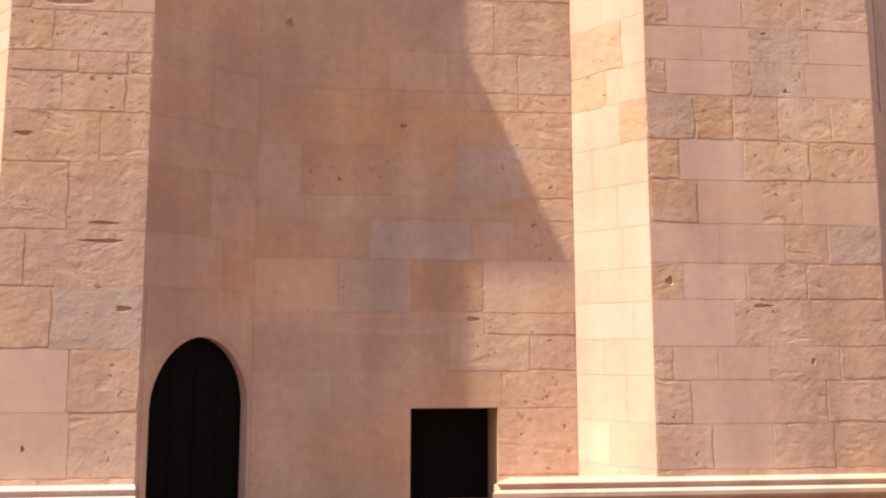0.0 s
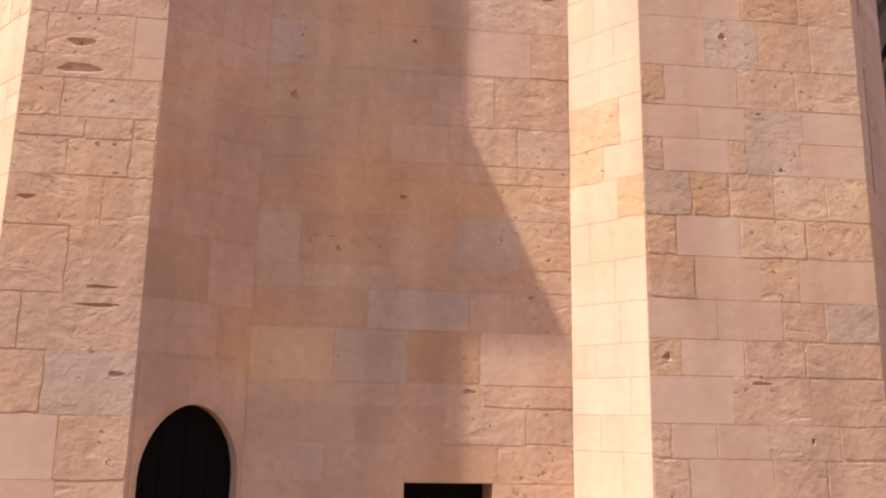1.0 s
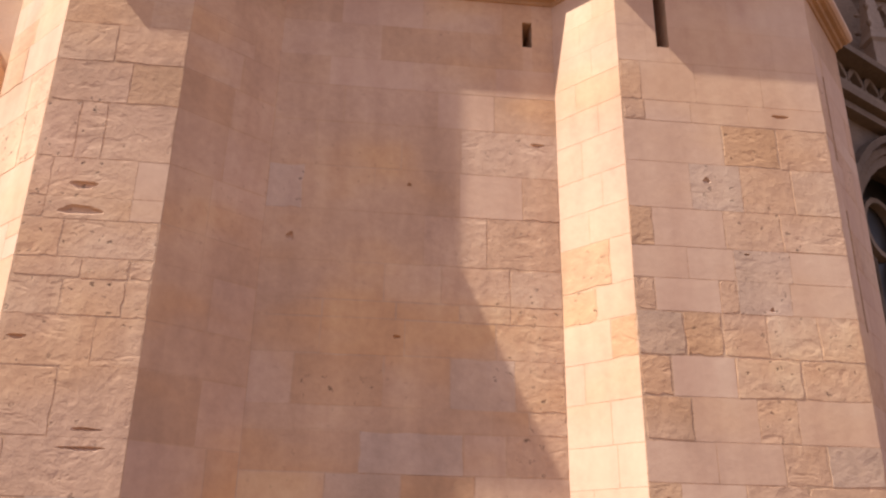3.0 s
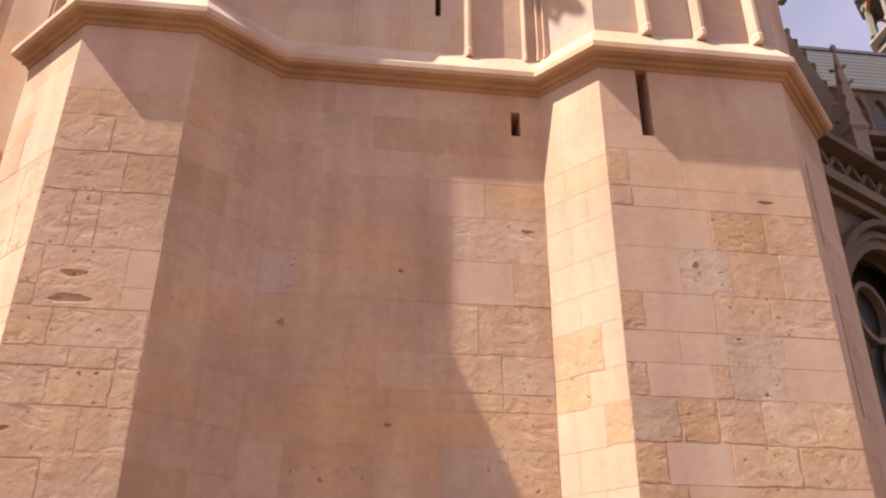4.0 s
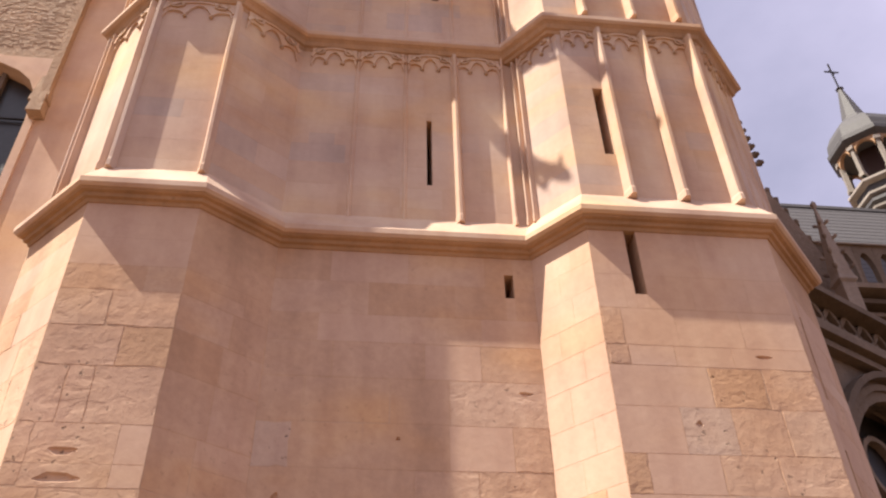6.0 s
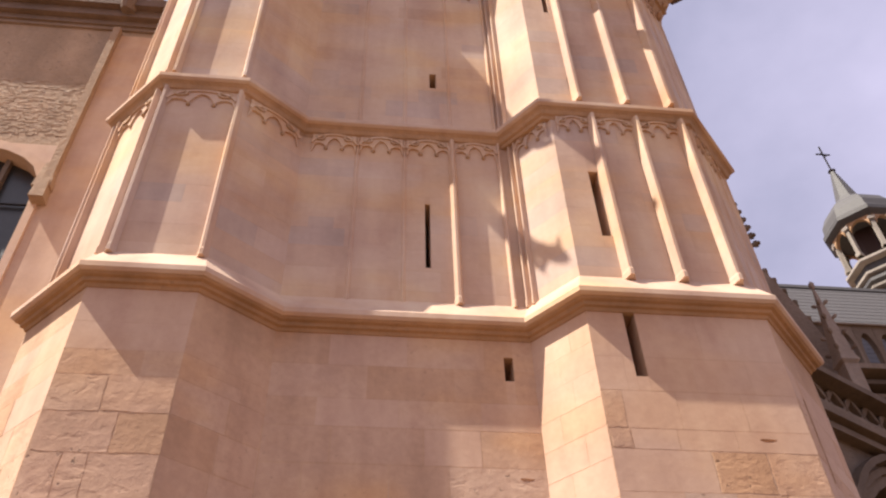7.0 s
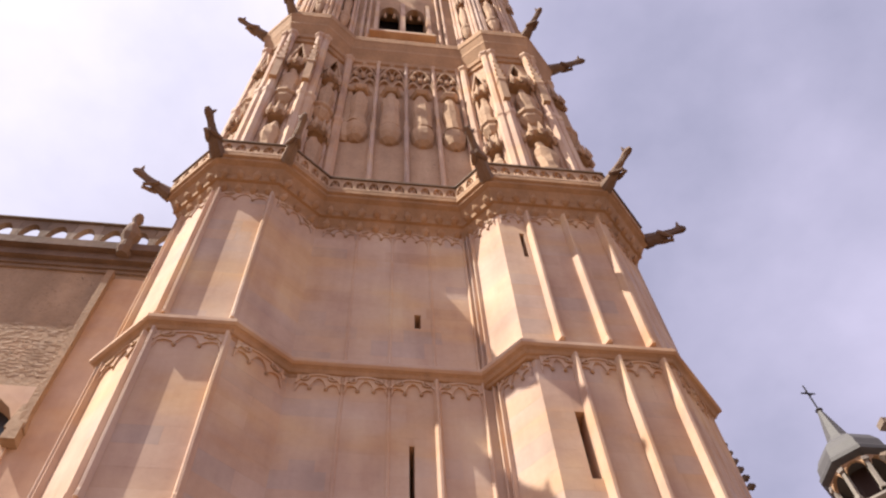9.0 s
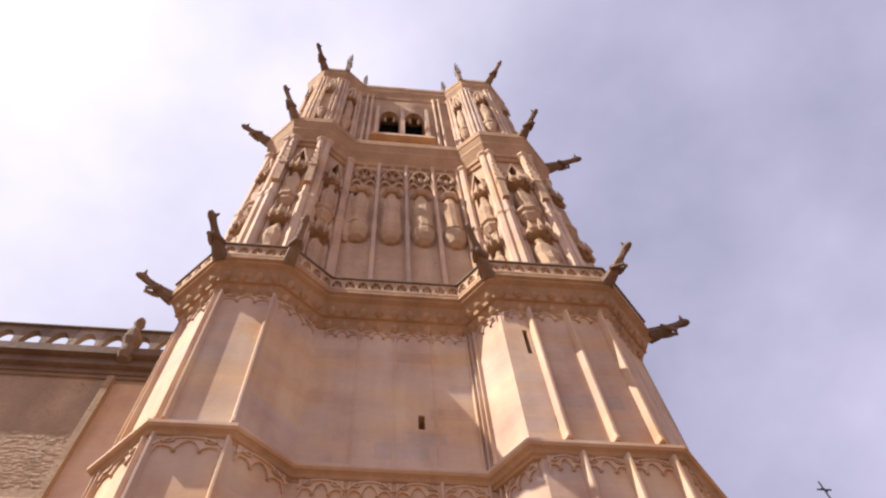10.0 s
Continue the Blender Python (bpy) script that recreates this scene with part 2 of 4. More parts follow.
def ring_sweep(bm, poly, profile, first=0, last=None):
    """A moulding round the outline: profile is (out, z), closed, drawn from outline point first to last."""
    last = len(poly) - 1 if last is None else last
    cols = [offset(poly, o) for o, _ in profile]
    rows = [[bm.verts.new((cols[k][i].x, cols[k][i].y, profile[k][1])) for k in range(len(profile))] for i in range(first, last + 1)]
    n = len(profile)
    for a, b in zip(rows, rows[1:]):
        for k in range(n):
            bm.faces.new((a[k], a[(k + 1) % n], b[(k + 1) % n], b[k]))
    bm.faces.new(rows[0])
    bm.faces.new(rows[-1][::-1])


def face_frame(a, b):
    """Frame of a wall face: x along it from a to b, y outwards, z up."""
    a, b = Vector((a[0], a[1], 0)), Vector((b[0], b[1], 0))
    u = (b - a).normalized()
    n = Vector((u.y, -u.x, 0))
    m = Matrix.Identity(4)
    m.col[0], m.col[1], m.col[2], m.col[3] = (*u, 0), (*n, 0), (0, 0, 1, 0), (*a, 1)
    return m, (b - a).length


def wall_face(bm, a, b, z0, z1, holes=(), depth=0.7):
    """A wall face with rectangular holes (u0, u1, z0, z1) that run depth metres inwards."""
    m, length = face_frame(a, b)
    us = sorted({0.0, length, *[h[0] for h in holes], *[h[1] for h in holes]})
    zs = sorted({z0, z1, *[h[2] for h in holes], *[h[3] for h in holes]})
    for u0, u1 in zip(us, us[1:]):
        for w0, w1 in zip(zs, zs[1:]):
            if any(h[0] <= u0 and u1 <= h[1] and h[2] <= w0 and w1 <= h[3] for h in holes):
                continue
            bm.faces.new([bm.verts.new(m @ Vector((u, 0, z))) for u, z in ((u0, w0), (u1, w0), (u1, w1), (u0, w1))])
    for u0, u1, w0, w1 in holes:
        c = ((u0, w0), (u1, w0), (u1, w1), (u0, w1))
        for p, q in zip(c, c[1:] + c[:1]):
            bm.faces.new([bm.verts.new(m @ Vector(v)) for v in ((p[0], 0, p[1]), (q[0], 0, q[1]), (q[0], -depth, q[1]), (p[0], -depth, p[1]))])
    return m, length


def pointed(u0, u1, spring, top, n=10):
    """A pointed arch as (u, z) points from the left springing over the top to the right."""
    mid, pts = (u0 + u1) / 2, []
    for i in range(n + 1):
        t = i / n
        pts.append((u0 + (mid - u0) * (1 - math.cos(t * math.pi / 2)) ** 0.85, spring + (top - spring) * math.sin(t * math.pi / 2) ** 0.9))
    return pts + [(u0 + u1 - u, z) for u, z in pts[-2::-1]]


# ---- ground ----
bm = bmesh.new()
bmesh.ops.create_grid(bm, x_segments=40, y_segments=40, size=1500)
tagged(part("ground", bm, PAVING), "stone paving of the square below the church, out of view, coloured for warm bounce light", "ground", kind="structure")

# ---- the bell tower: walls ----
PLAN = [(-4.3, 18.5), (-4.3, 8.9), (-3.36, 7.95), (-2.03, 7.95), (-1.11, 8.65), (2.24, 8.65), (2.83, 7.95), (5.25, 7.95), (6.35, 9.1), (6.35, 18.5)]
PLAN_MID = PLAN[:5] + [(2.12, 8.65), (2.7, 7.95)] + PLAN[7:]
PLAN_UP = PLAN[:5] + [(2.85, 8.65), (3.62, 7.95)] + PLAN[7:]
Z1, Z2, ZG, ZC, ZT = 8.62, 12.8, 19.05, 32.8, 44.8
tower = empty("bell_tower", (1, 13, 0), "tall pale limestone Gothic church bell tower with polygonal corner piers", "tower")


def stage(name, inset, z0, z1, holes, material, label, dents=(), plan=PLAN):
    """One storey of the tower's walls; holes and shallow dents by face number."""
    poly = offset(plan, -inset)
    b = bmesh.new()
    for i in range(len(poly)):
        wall_face(b, poly[i], poly[(i + 1) % len(poly)], z0, z1, [*holes.get(i, ()), *[d[1] for d in dents if d[0] == i]])
    bmesh.ops.remove_doubles(b, verts=b.verts, dist=0.0005)
    ob = part(name, b, material, tower, label)
    # a near-black sheet behind each opening stands in for the shade inside
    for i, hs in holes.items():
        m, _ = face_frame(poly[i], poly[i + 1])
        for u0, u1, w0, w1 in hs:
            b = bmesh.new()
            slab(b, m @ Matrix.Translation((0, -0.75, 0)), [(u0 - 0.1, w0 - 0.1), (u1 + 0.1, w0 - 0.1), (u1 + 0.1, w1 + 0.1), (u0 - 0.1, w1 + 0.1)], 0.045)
            part("dark_shutter", b, DARK, ob, "near-black sheet that paints the dark inside an opening")
    for face, (u0, u1, w0, w1), stone in dents:
        _, b0, b1, c0, c1 = stone
        m, _ = face_frame(poly[face], poly[face + 1])
        cu, cz, ru, rz = (u0 + u1) / 2, (w0 + w1) / 2, (u1 - u0) / 2, (w1 - w0) / 2
        b0, b1, c0, c1 = b0 + 0.001, b1 - 0.001, c0 + 0.001, c1 - 0.001
        rim = [(b0 + (b1 - b0) * t / 6, c0) for t in range(6)] + [(b1, c0 + (c1 - c0) * t / 6) for t in range(6)]
        rim += [(b1 - (b1 - b0) * t / 6, c1) for t in range(6)] + [(b0, c1 - (c1 - c0) * t / 6) for t in range(7)]
        ring = []
        for k, (x, z) in enumerate(rim):
            a = math.atan2((z - cz) * 1.0, (x - cu) * 1.0)
            f = 1 - 0.3 * (0.5 + 0.5 * math.sin(3 * a + u0 * 7 + w0 * 11))
            ring.append((cu + ru * f * math.cos(a), cz + rz * f * math.sin(a)))
        # the face round the hollow, its sloping sides and its floor
        b = bmesh.new()
        lines = [rim, ring, [(cu + (x - cu) * 0.72, cz + (z - cz) * 0.6) for x, z in ring], [(cu + (x - cu) * 0.3, cz + (z - cz) * 0.25) for x, z in ring]]
        rows = [[b.verts.new(m @ Vector((x, d, z))) for x, z in line[:-1]] for line, d in zip(lines, (0.0025, 0.0025, -0.022, -0.03))]
        rows.insert(0, [b.verts.new(m @ Vector((x, -0.04, z))) for x, z in rim[:-1]])
        n = len(rows[0])
        for p, q in zip(rows, rows[1:]):
            for k in range(n):
                b.faces.new((p[k], p[(k + 1) % n], q[(k + 1) % n], q[k]))
        b.faces.new(rows[-1])
        part("hollowed_stone", b, sort_of.get(stone, ASHLAR), ob, "block with a worn hollow")
    return ob, poly


def u_of(poly, face, x):
    """Distance along a front face at world x."""
    a, b = poly[face], poly[face + 1]
    return (x - a[0]) / (b[0] - a[0]) * (Vector(b) - Vector(a)).length


poly1 = offset(PLAN, 0)
DOOR = (0.11, 1.13, 1.84)
WIN = (u_of(poly1, 4, 0.5), u_of(poly1, 4, 1.4), 0.05, 1.07)
holes1 = {3: [(0.055, 1.15, 0.0, 1.9)],
          4: [WIN, (u_of(poly1, 4, 1.85), u_of(poly1, 4, 1.97), 7.85, 8.22)],
          6: [(u_of(poly1, 6, 3.31), u_of(poly1, 6, 3.46), 7.5, 8.5)],
          7: [(0.34, 0.42, 4.2, 5.65), (0.34, 0.42, 6.3, 7.45)]}


def cut(rect, hole):
    """The parts of a rectangle (u0, u1, z0, z1) that a hole leaves."""
    a, b, c, d = rect
    e, f, g, h = hole
    if e >= b or f <= a or g >= d or h <= c:
        return [rect]
    out = []
    if a < e:
        out.append((a, e, c, d))
    if f < b:
        out.append((f, b, c, d))
    lo, hi = max(a, e), min(b, f)
    if c < g:
        out.append((lo, hi, c, g))
    if h < d:
        out.append((lo, hi, h, d))
    return out


def lay(poly, faces, z0, z1, course, lengths, holes, seed, levels=None):
    """Rectangles of blocks, course by course, for each face: (face, u0, u1, z0, z1)."""
    r = random.Random(seed)
    fixed, z = levels, z0
    levels = fixed or [z0]
    while not fixed and z < z1 - course[0] * 0.6:
        z = min(z1, z + r.uniform(*course))
        levels.append(z)
    levels[-1] = z1
    out = []
    for f in faces:
        length = (Vector(poly[f + 1]) - Vector(poly[f])).length
        for a, b in zip(levels, levels[1:]):
            u = 0.0
            while u < length - 0.01:
                w = r.uniform(*lengths)
                if length - u - w < lengths[0] * 0.7:
                    w = length - u
                rects = [(u, u + w, a, b)]
                if r.random() < 0.06 and w > 0.5:
                    k = r.uniform(0.35, 0.65)
                    rects = [(u, u + w * k, a, b), (u + w * k, u + w, a, b - (b - a) * 0.45), (u + w * k, u + w, b - (b - a) * 0.45, b)]
                for h in holes.get(f, ()):
                    rects = [q for p in rects for q in cut(p, h)]
                out += [(f, *q) for q in rects if q[1] - q[0] > 0.03 and q[3] - q[2] > 0.03]
                u += w
    return out


block_holes = {f: list(hs) for f, hs in holes1.items()}
block_holes[3] = [(0.03, 1.156, 0.0, 2.23)]


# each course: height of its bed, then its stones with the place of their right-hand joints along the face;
# a rough ashlar, s newer smooth, p pale new, o toned darker for shade, y ochre, g cool grey
STONE_SORTS = {"a": ASHLAR, "s": SMOOTH, "p": PALE, "o": SHADE_TONE, "y": OCHRE, "g": COOL}
LEFT_COURSES = """0 a.5 a1.1 a|.52 s.73 a|1.1 p.7 a|1.67 a.53 g|2.25 a.26 a|2.77 a.62 a|3.42 a.87 a|3.9 a.5 a1.1 a|4.28 a.65 a1.1 a|4.49 a.4 a|4.9 a.19 a1.02 s|5.14 a.19 a1.02 s|
5.57 a.36 a.63 a|6.24 a.8 y|6.74 a.59 a|7.22 a.9 a|7.57 s.45 s|7.97 s.7 s"""
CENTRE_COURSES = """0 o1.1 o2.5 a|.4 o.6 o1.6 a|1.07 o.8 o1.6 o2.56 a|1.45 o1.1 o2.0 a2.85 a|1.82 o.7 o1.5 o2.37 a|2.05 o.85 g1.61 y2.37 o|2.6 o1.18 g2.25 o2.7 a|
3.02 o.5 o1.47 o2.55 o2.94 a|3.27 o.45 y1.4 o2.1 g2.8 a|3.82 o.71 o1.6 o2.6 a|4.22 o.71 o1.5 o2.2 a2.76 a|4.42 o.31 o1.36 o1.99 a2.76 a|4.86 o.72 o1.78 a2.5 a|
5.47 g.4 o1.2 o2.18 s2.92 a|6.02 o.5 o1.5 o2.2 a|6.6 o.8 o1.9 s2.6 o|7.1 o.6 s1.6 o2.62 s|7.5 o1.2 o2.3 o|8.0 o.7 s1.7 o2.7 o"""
RIGHT_COURSES = """0 a.3 a.9 a1.6 a|.52 a.57 p1.17 a1.8 a|.95 a.37 s1.2 a1.75 a|1.37 a.2 s.65 s1.18 a1.9 a|1.7 p.84 a1.63 a|2.16 y.32 p.97 a1.6 a|2.52 s.71 s1.39 a1.85 g|
2.92 a.51 s1.18 a1.6 s|3.36 a.33 p1.0 a1.7 a|3.78 g.5 y.9 a1.39 a1.95 a|4.25 a.22 p.92 a1.12 g1.7 s|4.61 s.6 s1.12 g1.75 s|4.97 y.25 s1.05 a1.7 a|
5.42 s.72 g1.3 a1.9 a|5.98 s1.14 y1.8 a|6.5 a.27 s.81 s1.5 s|6.77 a.25 s.9 s1.7 s|7.29 s.35 s1.2 s1.9 s|7.79 s.5 s1.4 s"""
# newer pale stones, more of them to paint this sunlit face brighter
SPLAY_COURSES = """0 s.5 s|.52 p.4 s|.95 s.6 s|1.41 s.35 s|1.77 p.7 p|2.14 s.3 p|2.48 p.6 p|2.9 s.55 p|3.34 p.25 s|3.77 s.6 y|4.2 y.45 s|4.58 y.65 s|5.1 s.4 s|5.5 s.6 s|5.92 s.35 s|
6.4 s.6 s|6.8 s.3 s|7.2 s.55 s|7.6 s.4 s|8.0 s.6 s"""
sort_of = {}


def laid(poly, face, courses, holes, top=8.56):
    """The rectangles of a face's stones, course by course; remembers what each is cut from."""
    length = (Vector(poly[face + 1]) - Vector(poly[face])).length
    rows, out = [c.split() for c in courses.replace("\n", "").split("|")], []
    for k, row in enumerate(rows):
        a, b, u = float(row[0]), float(rows[k + 1][0]) if k + 1 < len(rows) else top, 0.0
        for stone in row[1:]:
            v = min(float(stone[1:]), length) if len(stone) > 1 else length
            pieces = [(u, v, a, b)]
            for h in holes.get(face, ()):
                pieces = [q for p in pieces for q in cut(p, h)]
            for q in pieces:
                if q[1] - q[0] > 0.03 and q[3] - q[2] > 0.03:
                    out.append((face, *q))
                    sort_of[out[-1]] = STONE_SORTS[stone[0]]
            u = v
    return out


LEFT = [0, 0.52, 1.1, 1.67, 2.25, 2.77, 3.42, 3.9, 4.49, 4.9, 5.57, 6.24, 6.74, 7.22, 7.57, 7.97, 8.56]
RIGHT = [0, 0.52, 0.95, 1.37, 1.7, 2.16, 2.52, 2.92, 3.36, 3.78, 4.25, 4.61, 4.97, 5.42, 5.98, 6.5, 6.77, 7.29, 7.79, 8.56]
rects = lay(poly1, (1, 3), 0, 0, None, (0.45, 0.95), block_holes, 21, LEFT)
rects += lay(poly1, (7,), 0, 0, None, (0.42, 0.85), block_holes, 24, RIGHT)
for face, courses in ((2, LEFT_COURSES), (4, CENTRE_COURSES), (5, SPLAY_COURSES), (6, RIGHT_COURSES)):
    rects += laid(poly1, face, courses, block_holes)
DENTS, DENTED = [], []
for face, x, z, w, h in ((2, -2.84, 5.27, 0.32, 0.12), (2, -2.83, 4.99, 0.5, 0.15), (4, -0.81, 5.13, 0.1, 0.12), (4, 0.49, 5.84, 0.06, 0.06), (4, 1.19, 2.0, 0.17, 0.1),
                         (6, 3.01, 2.34, 0.1, 0.1), (6, 3.74, 5.78, 0.1, 0.09), (6, 3.9, 5.82, 0.16, 0.08), (6, 4.02, 5.74, 0.07, 0.07), (2, -2.42, 2.67, 0.5, 0.05), (2, -2.42, 2.84, 0.34, 0.045),
                         (2, -2.2, 2.04, 0.18, 0.07), (2, -3.02, 0.78, 0.04, 0.08), (2, -2.88, 0.78, 0.04, 0.08), (4, 2.0, 6.46, 0.2, 0.07), (4, 2.12, 3.84, 0.14, 0.06), (2, -3.18, 3.68, 0.2, 0.07),
                         (4, 0.45, 4.03, 0.1, 0.06), (6, 3.96, 2.1, 0.26, 0.05), (6, 4.71, 6.66, 0.24, 0.06), (6, 4.31, 4.29, 0.06, 0.1), (6, 4.46, 1.55, 0.05, 0.09), (6, 4.1, 4.93, 0.07, 0.05)):
    u = u_of(poly1, face, x)
    for q in rects:
        if q[0] == face and q[1] <= u < q[2] and q[3] <= z < q[4] and q not in DENTED:
            if q[2] - q[1] > w + 0.06:
                u = min(max(u, q[1] + 0.03 + w / 2), q[2] - 0.03 - w / 2)
            u0, u1 = max(q[1] + 0.03, u - w / 2), min(q[2] - 0.03, u + w / 2)
            w0, w1 = max(q[3] + 0.03, z - h / 2), min(q[4] - 0.03, z + h / 2)
            if u1 - u0 > 0.03 and w1 - w0 > 0.03:
                DENTS.append((face, (u0, u1, w0, w1), q))
                DENTED.append(q)
base_wall, poly1 = stage("base_wall", 0.0, 0.0, Z1, holes1, MORTAR, "lowest storey of large weathered limestone blocks", DENTS)
holes2 = {4: [(2.0, 2.08, 9.85, 11.2)], 6: [(u_of(poly1, 6, 3.27), u_of(poly1, 6, 3.42), 10.0, 11.4), (0.58, 0.72, 9.02, 9.13)]}
second_wall, poly2 = stage("second_wall", 0.1, Z1, Z2, holes2, DRESSED, "second storey with blind panels")
holes3 = {4: [(2.14, 2.26, 14.4, 14.85)], 6: [(0.4, 0.5, 16.2, 17.2), (0.56, 0.65, 13.65, 14.0)]}
third_wall, poly3 = stage("third_wall", 0.15, Z2, ZG, holes3, DRESSED, "third storey with blind panels", plan=PLAN_MID)
fourth_wall, poly4 = stage("fourth_wall", 0.35, ZG, ZC, {}, CARVED, "richly carved storey with niches", plan=PLAN_UP)
bw = u_of(offset(PLAN_UP, -0.45), 4, 0.74)
holes5 = {4: [(bw - 1.0, bw - 0.13, 35.3, 40.6), (bw + 0.13, bw + 1.0, 35.3, 40.6)]}
belfry_wall, poly5 = stage("belfry_wall", 0.45, ZC, ZT, holes5, CARVED, "open belfry storey", plan=PLAN_UP)
bm = bmesh.new()
ring = offset(PLAN_UP, -0.46)
for z in (ZT - 0.25, ZT - 0.1):
    bm.faces.new([bm.verts.new((p.x, p.y, z)) for p in ring])
lo, hi = list(bm.faces)[0], list(bm.faces)[1]
for i in range(len(ring)):
    j = (i + 1) % len(ring)
    bm.faces.new((lo.verts[i], lo.verts[j], hi.verts[j], hi.verts[i]))
part("tower_roof", bm, LEAD, tower, "flat lead roof")
# added slabs close the gaps between storeys so no sun leaks in
for z, plan, inset in ((ZG - 0.06, PLAN_MID, 0.16), (ZC - 0.06, PLAN_UP, 0.36)):
    bm = bmesh.new()
    ring = offset(plan, -inset)
    lo, hi = ([bm.verts.new((p.x, p.y, z - d)) for p in ring] for d in (0.2, 0.0))
    bm.faces.new(lo[::-1])
    bm.faces.new(hi)
    for k in range(len(ring)):
        bm.faces.new((lo[k], lo[k - 1], hi[k - 1], hi[k]))
    part("gallery_floor", bm, GREY, tower, "stone floor slab, out of view, that keeps sun out of the storey below")

# ---- mouldings round the tower ----
for name, label, prof in (
        ("string_course", "bold sloped string course", [(-0.05, 8.6), (0.19, 8.615), (0.225, 8.65), (0.225, 8.73), (0.19, 8.77), (-0.1, 9.2), (-0.15, 9.16)]),
        ("string_underside", "orange-brown moulding under the bold string course", [(-0.05, 8.48), (0.02, 8.49), (0.04, 8.53), (0.085, 8.54), (0.1, 8.58), (0.15, 8.59), (0.17, 8.611), (-0.05, 8.599)]),
        ("string_course", "slim sloped string course", [(-0.15, 12.83), (0.06, 12.845), (0.1, 12.88), (0.1, 12.96), (0.08, 12.98), (-0.15, 13.3), (-0.2, 13.25)]),
        ("string_underside", "orange-brown moulding under the slim string course", [(-0.15, 12.66), (-0.09, 12.67), (-0.07, 12.72), (-0.03, 12.74), (0.0, 12.8), (0.045, 12.842), (-0.15, 12.829)]),
        ("gallery_cornice", "deep coved cornice under the gallery", [(-0.2, 17.95), (-0.12, 18.0), (-0.1, 18.12), (-0.02, 18.3), (0.04, 18.32), (0.06, 18.45), (0.18, 18.72), (0.28, 18.8), (0.28, 18.88), (0.34, 18.92), (0.34, 19.06), (-0.4, 19.12)]),
        ("upper_cornice", "deep coved upper cornice", [(-0.4, 30.4), (-0.27, 30.45), (-0.26, 30.75), (-0.2, 30.8), (-0.19, 31.1), (-0.02, 31.7), (0.0, 31.75), (0.0, 31.95), (0.1, 32.4), (0.13, 32.45), (0.14, 32.9), (-0.7, 33.1)]),
        ("top_cornice", "cornice of the tower's top", [(-0.5, 42.8), (-0.4, 42.9), (-0.36, 43.5), (-0.26, 44.0), (-0.24, 44.4), (-0.2, 44.5), (-0.2, 44.9), (-0.55, 44.95)])):
    bm = bmesh.new()
    ring_sweep(bm, PLAN_UP if name in ("upper_cornice", "top_cornice") else PLAN if "bold" in label else PLAN_MID, prof, 1, 8)
    part(name, bm, DRESSED if name == "string_course" else CORNICE, tower, label)
PLINTH = PLAN[:3] + [(1.3, 8.65), (1.36, 8.65), (1.36, 7.95), (2.0, 7.95)] + PLAN[7:]
bm = bmesh.new()
solid(bm, Matrix.Identity(4), (1.5, 0.72, 0.3), (2.11, 8.31, 0), 1.0)
part("plinth_ledge", bm, DRESSED, tower, "low sunlit stone ledge in the wall's recess")
for plan, first, last in ((PLAN, 1, 3), (PLINTH, 5, 8)):
    bm = bmesh.new()
    ring_sweep(bm, plan, [(-0.05, 0.26), (0.12, 0.28), (0.15, 0.31), (0.15, 0.35), (0.08, 0.38), (0.08, 0.4), (0.11, 0.43), (0.09, 0.445), (-0.05, 0.465)], first, last)
    part("plinth_moulding", bm, DRESSED, tower, "sunlit plinth moulding")
leaf = bmesh.new()
lathe(leaf, pose(0, 0, 0, -35, 0, 0), [(0.015, -0.13), (0.075, -0.06), (0.09, 0.03), (0.05, 0.1), (0.012, 0.15)], 7, 0.6)
bmesh.ops.recalc_face_normals(leaf, faces=leaf.faces)
leaf_data = bpy.data.meshes.new("carved_leaf")
leaf.to_mesh(leaf_data)
leaf.free()
leaf_data.materials.append(CORNICE)
for zl, out in ((18.42, 0.09), (18.05, -0.08)):
    ring = offset(PLAN_MID, out)
    for f in range(1, 8):
        m, length = face_frame(ring[f], ring[f + 1])
        n = max(2, round(length / 0.36))
        for k in range(n):
            ob = new("carved_leaf", leaf_data)
            ob.parent = tower
            ob.matrix_parent_inverse = Matrix.Translation(-tower.location)
            ob.matrix_basis = m @ pose((k + 0.5) * length / n, 0, zl, 0, 12 * (-1) ** k, 0)
# doorway: arched head, splayed jamb and a leaf painted near black for shade
md, ld = face_frame(poly1[3], poly1[4])
arch = pointed(DOOR[0], DOOR[1], 1.12, 1.79, 10)
mouth = pointed(DOOR[0] - 0.05, DOOR[1] + 0.02, 1.14, 1.87, 10)
top = [(0.035 + (1.154 - 0.035) * k / 20, 2.22) for k in range(21)]
doorway = None
for a, z in ((0, 11), (10, 21)):
    bm = bmesh.new()
    inner, outer = mouth[a:z], top[a:z]
    if a == 0:
        inner, outer = [(DOOR[0] - 0.05, 0)] + inner, [(0.035, 0)] + [(0.035, 1.12)] + [(0.035, 2.22)] + outer[2:]
    else:
        inner, outer = inner + [(DOOR[1] + 0.02, 0)], outer[:-2] + [(1.154, 2.22), (1.154, 1.12), (1.154, 0)]
    strip(bm, md, inner, outer, 0.012, -0.04)
    ob = part("doorway" if a == 0 else "arch_stone", bm, SHADE_TONE, tower if a == 0 else doorway, "plain pointed doorway of two arch stones" if a == 0 else "")
    doorway = doorway or ob
bm = bmesh.new()
rows = [[bm.verts.new(md @ Vector((u, d, z))) for u, z in [(line[0][0], 0)] + line + [(line[-1][0], 0)]] for line, d in ((mouth, 0.009), (arch, -0.015), (arch, -0.3))]
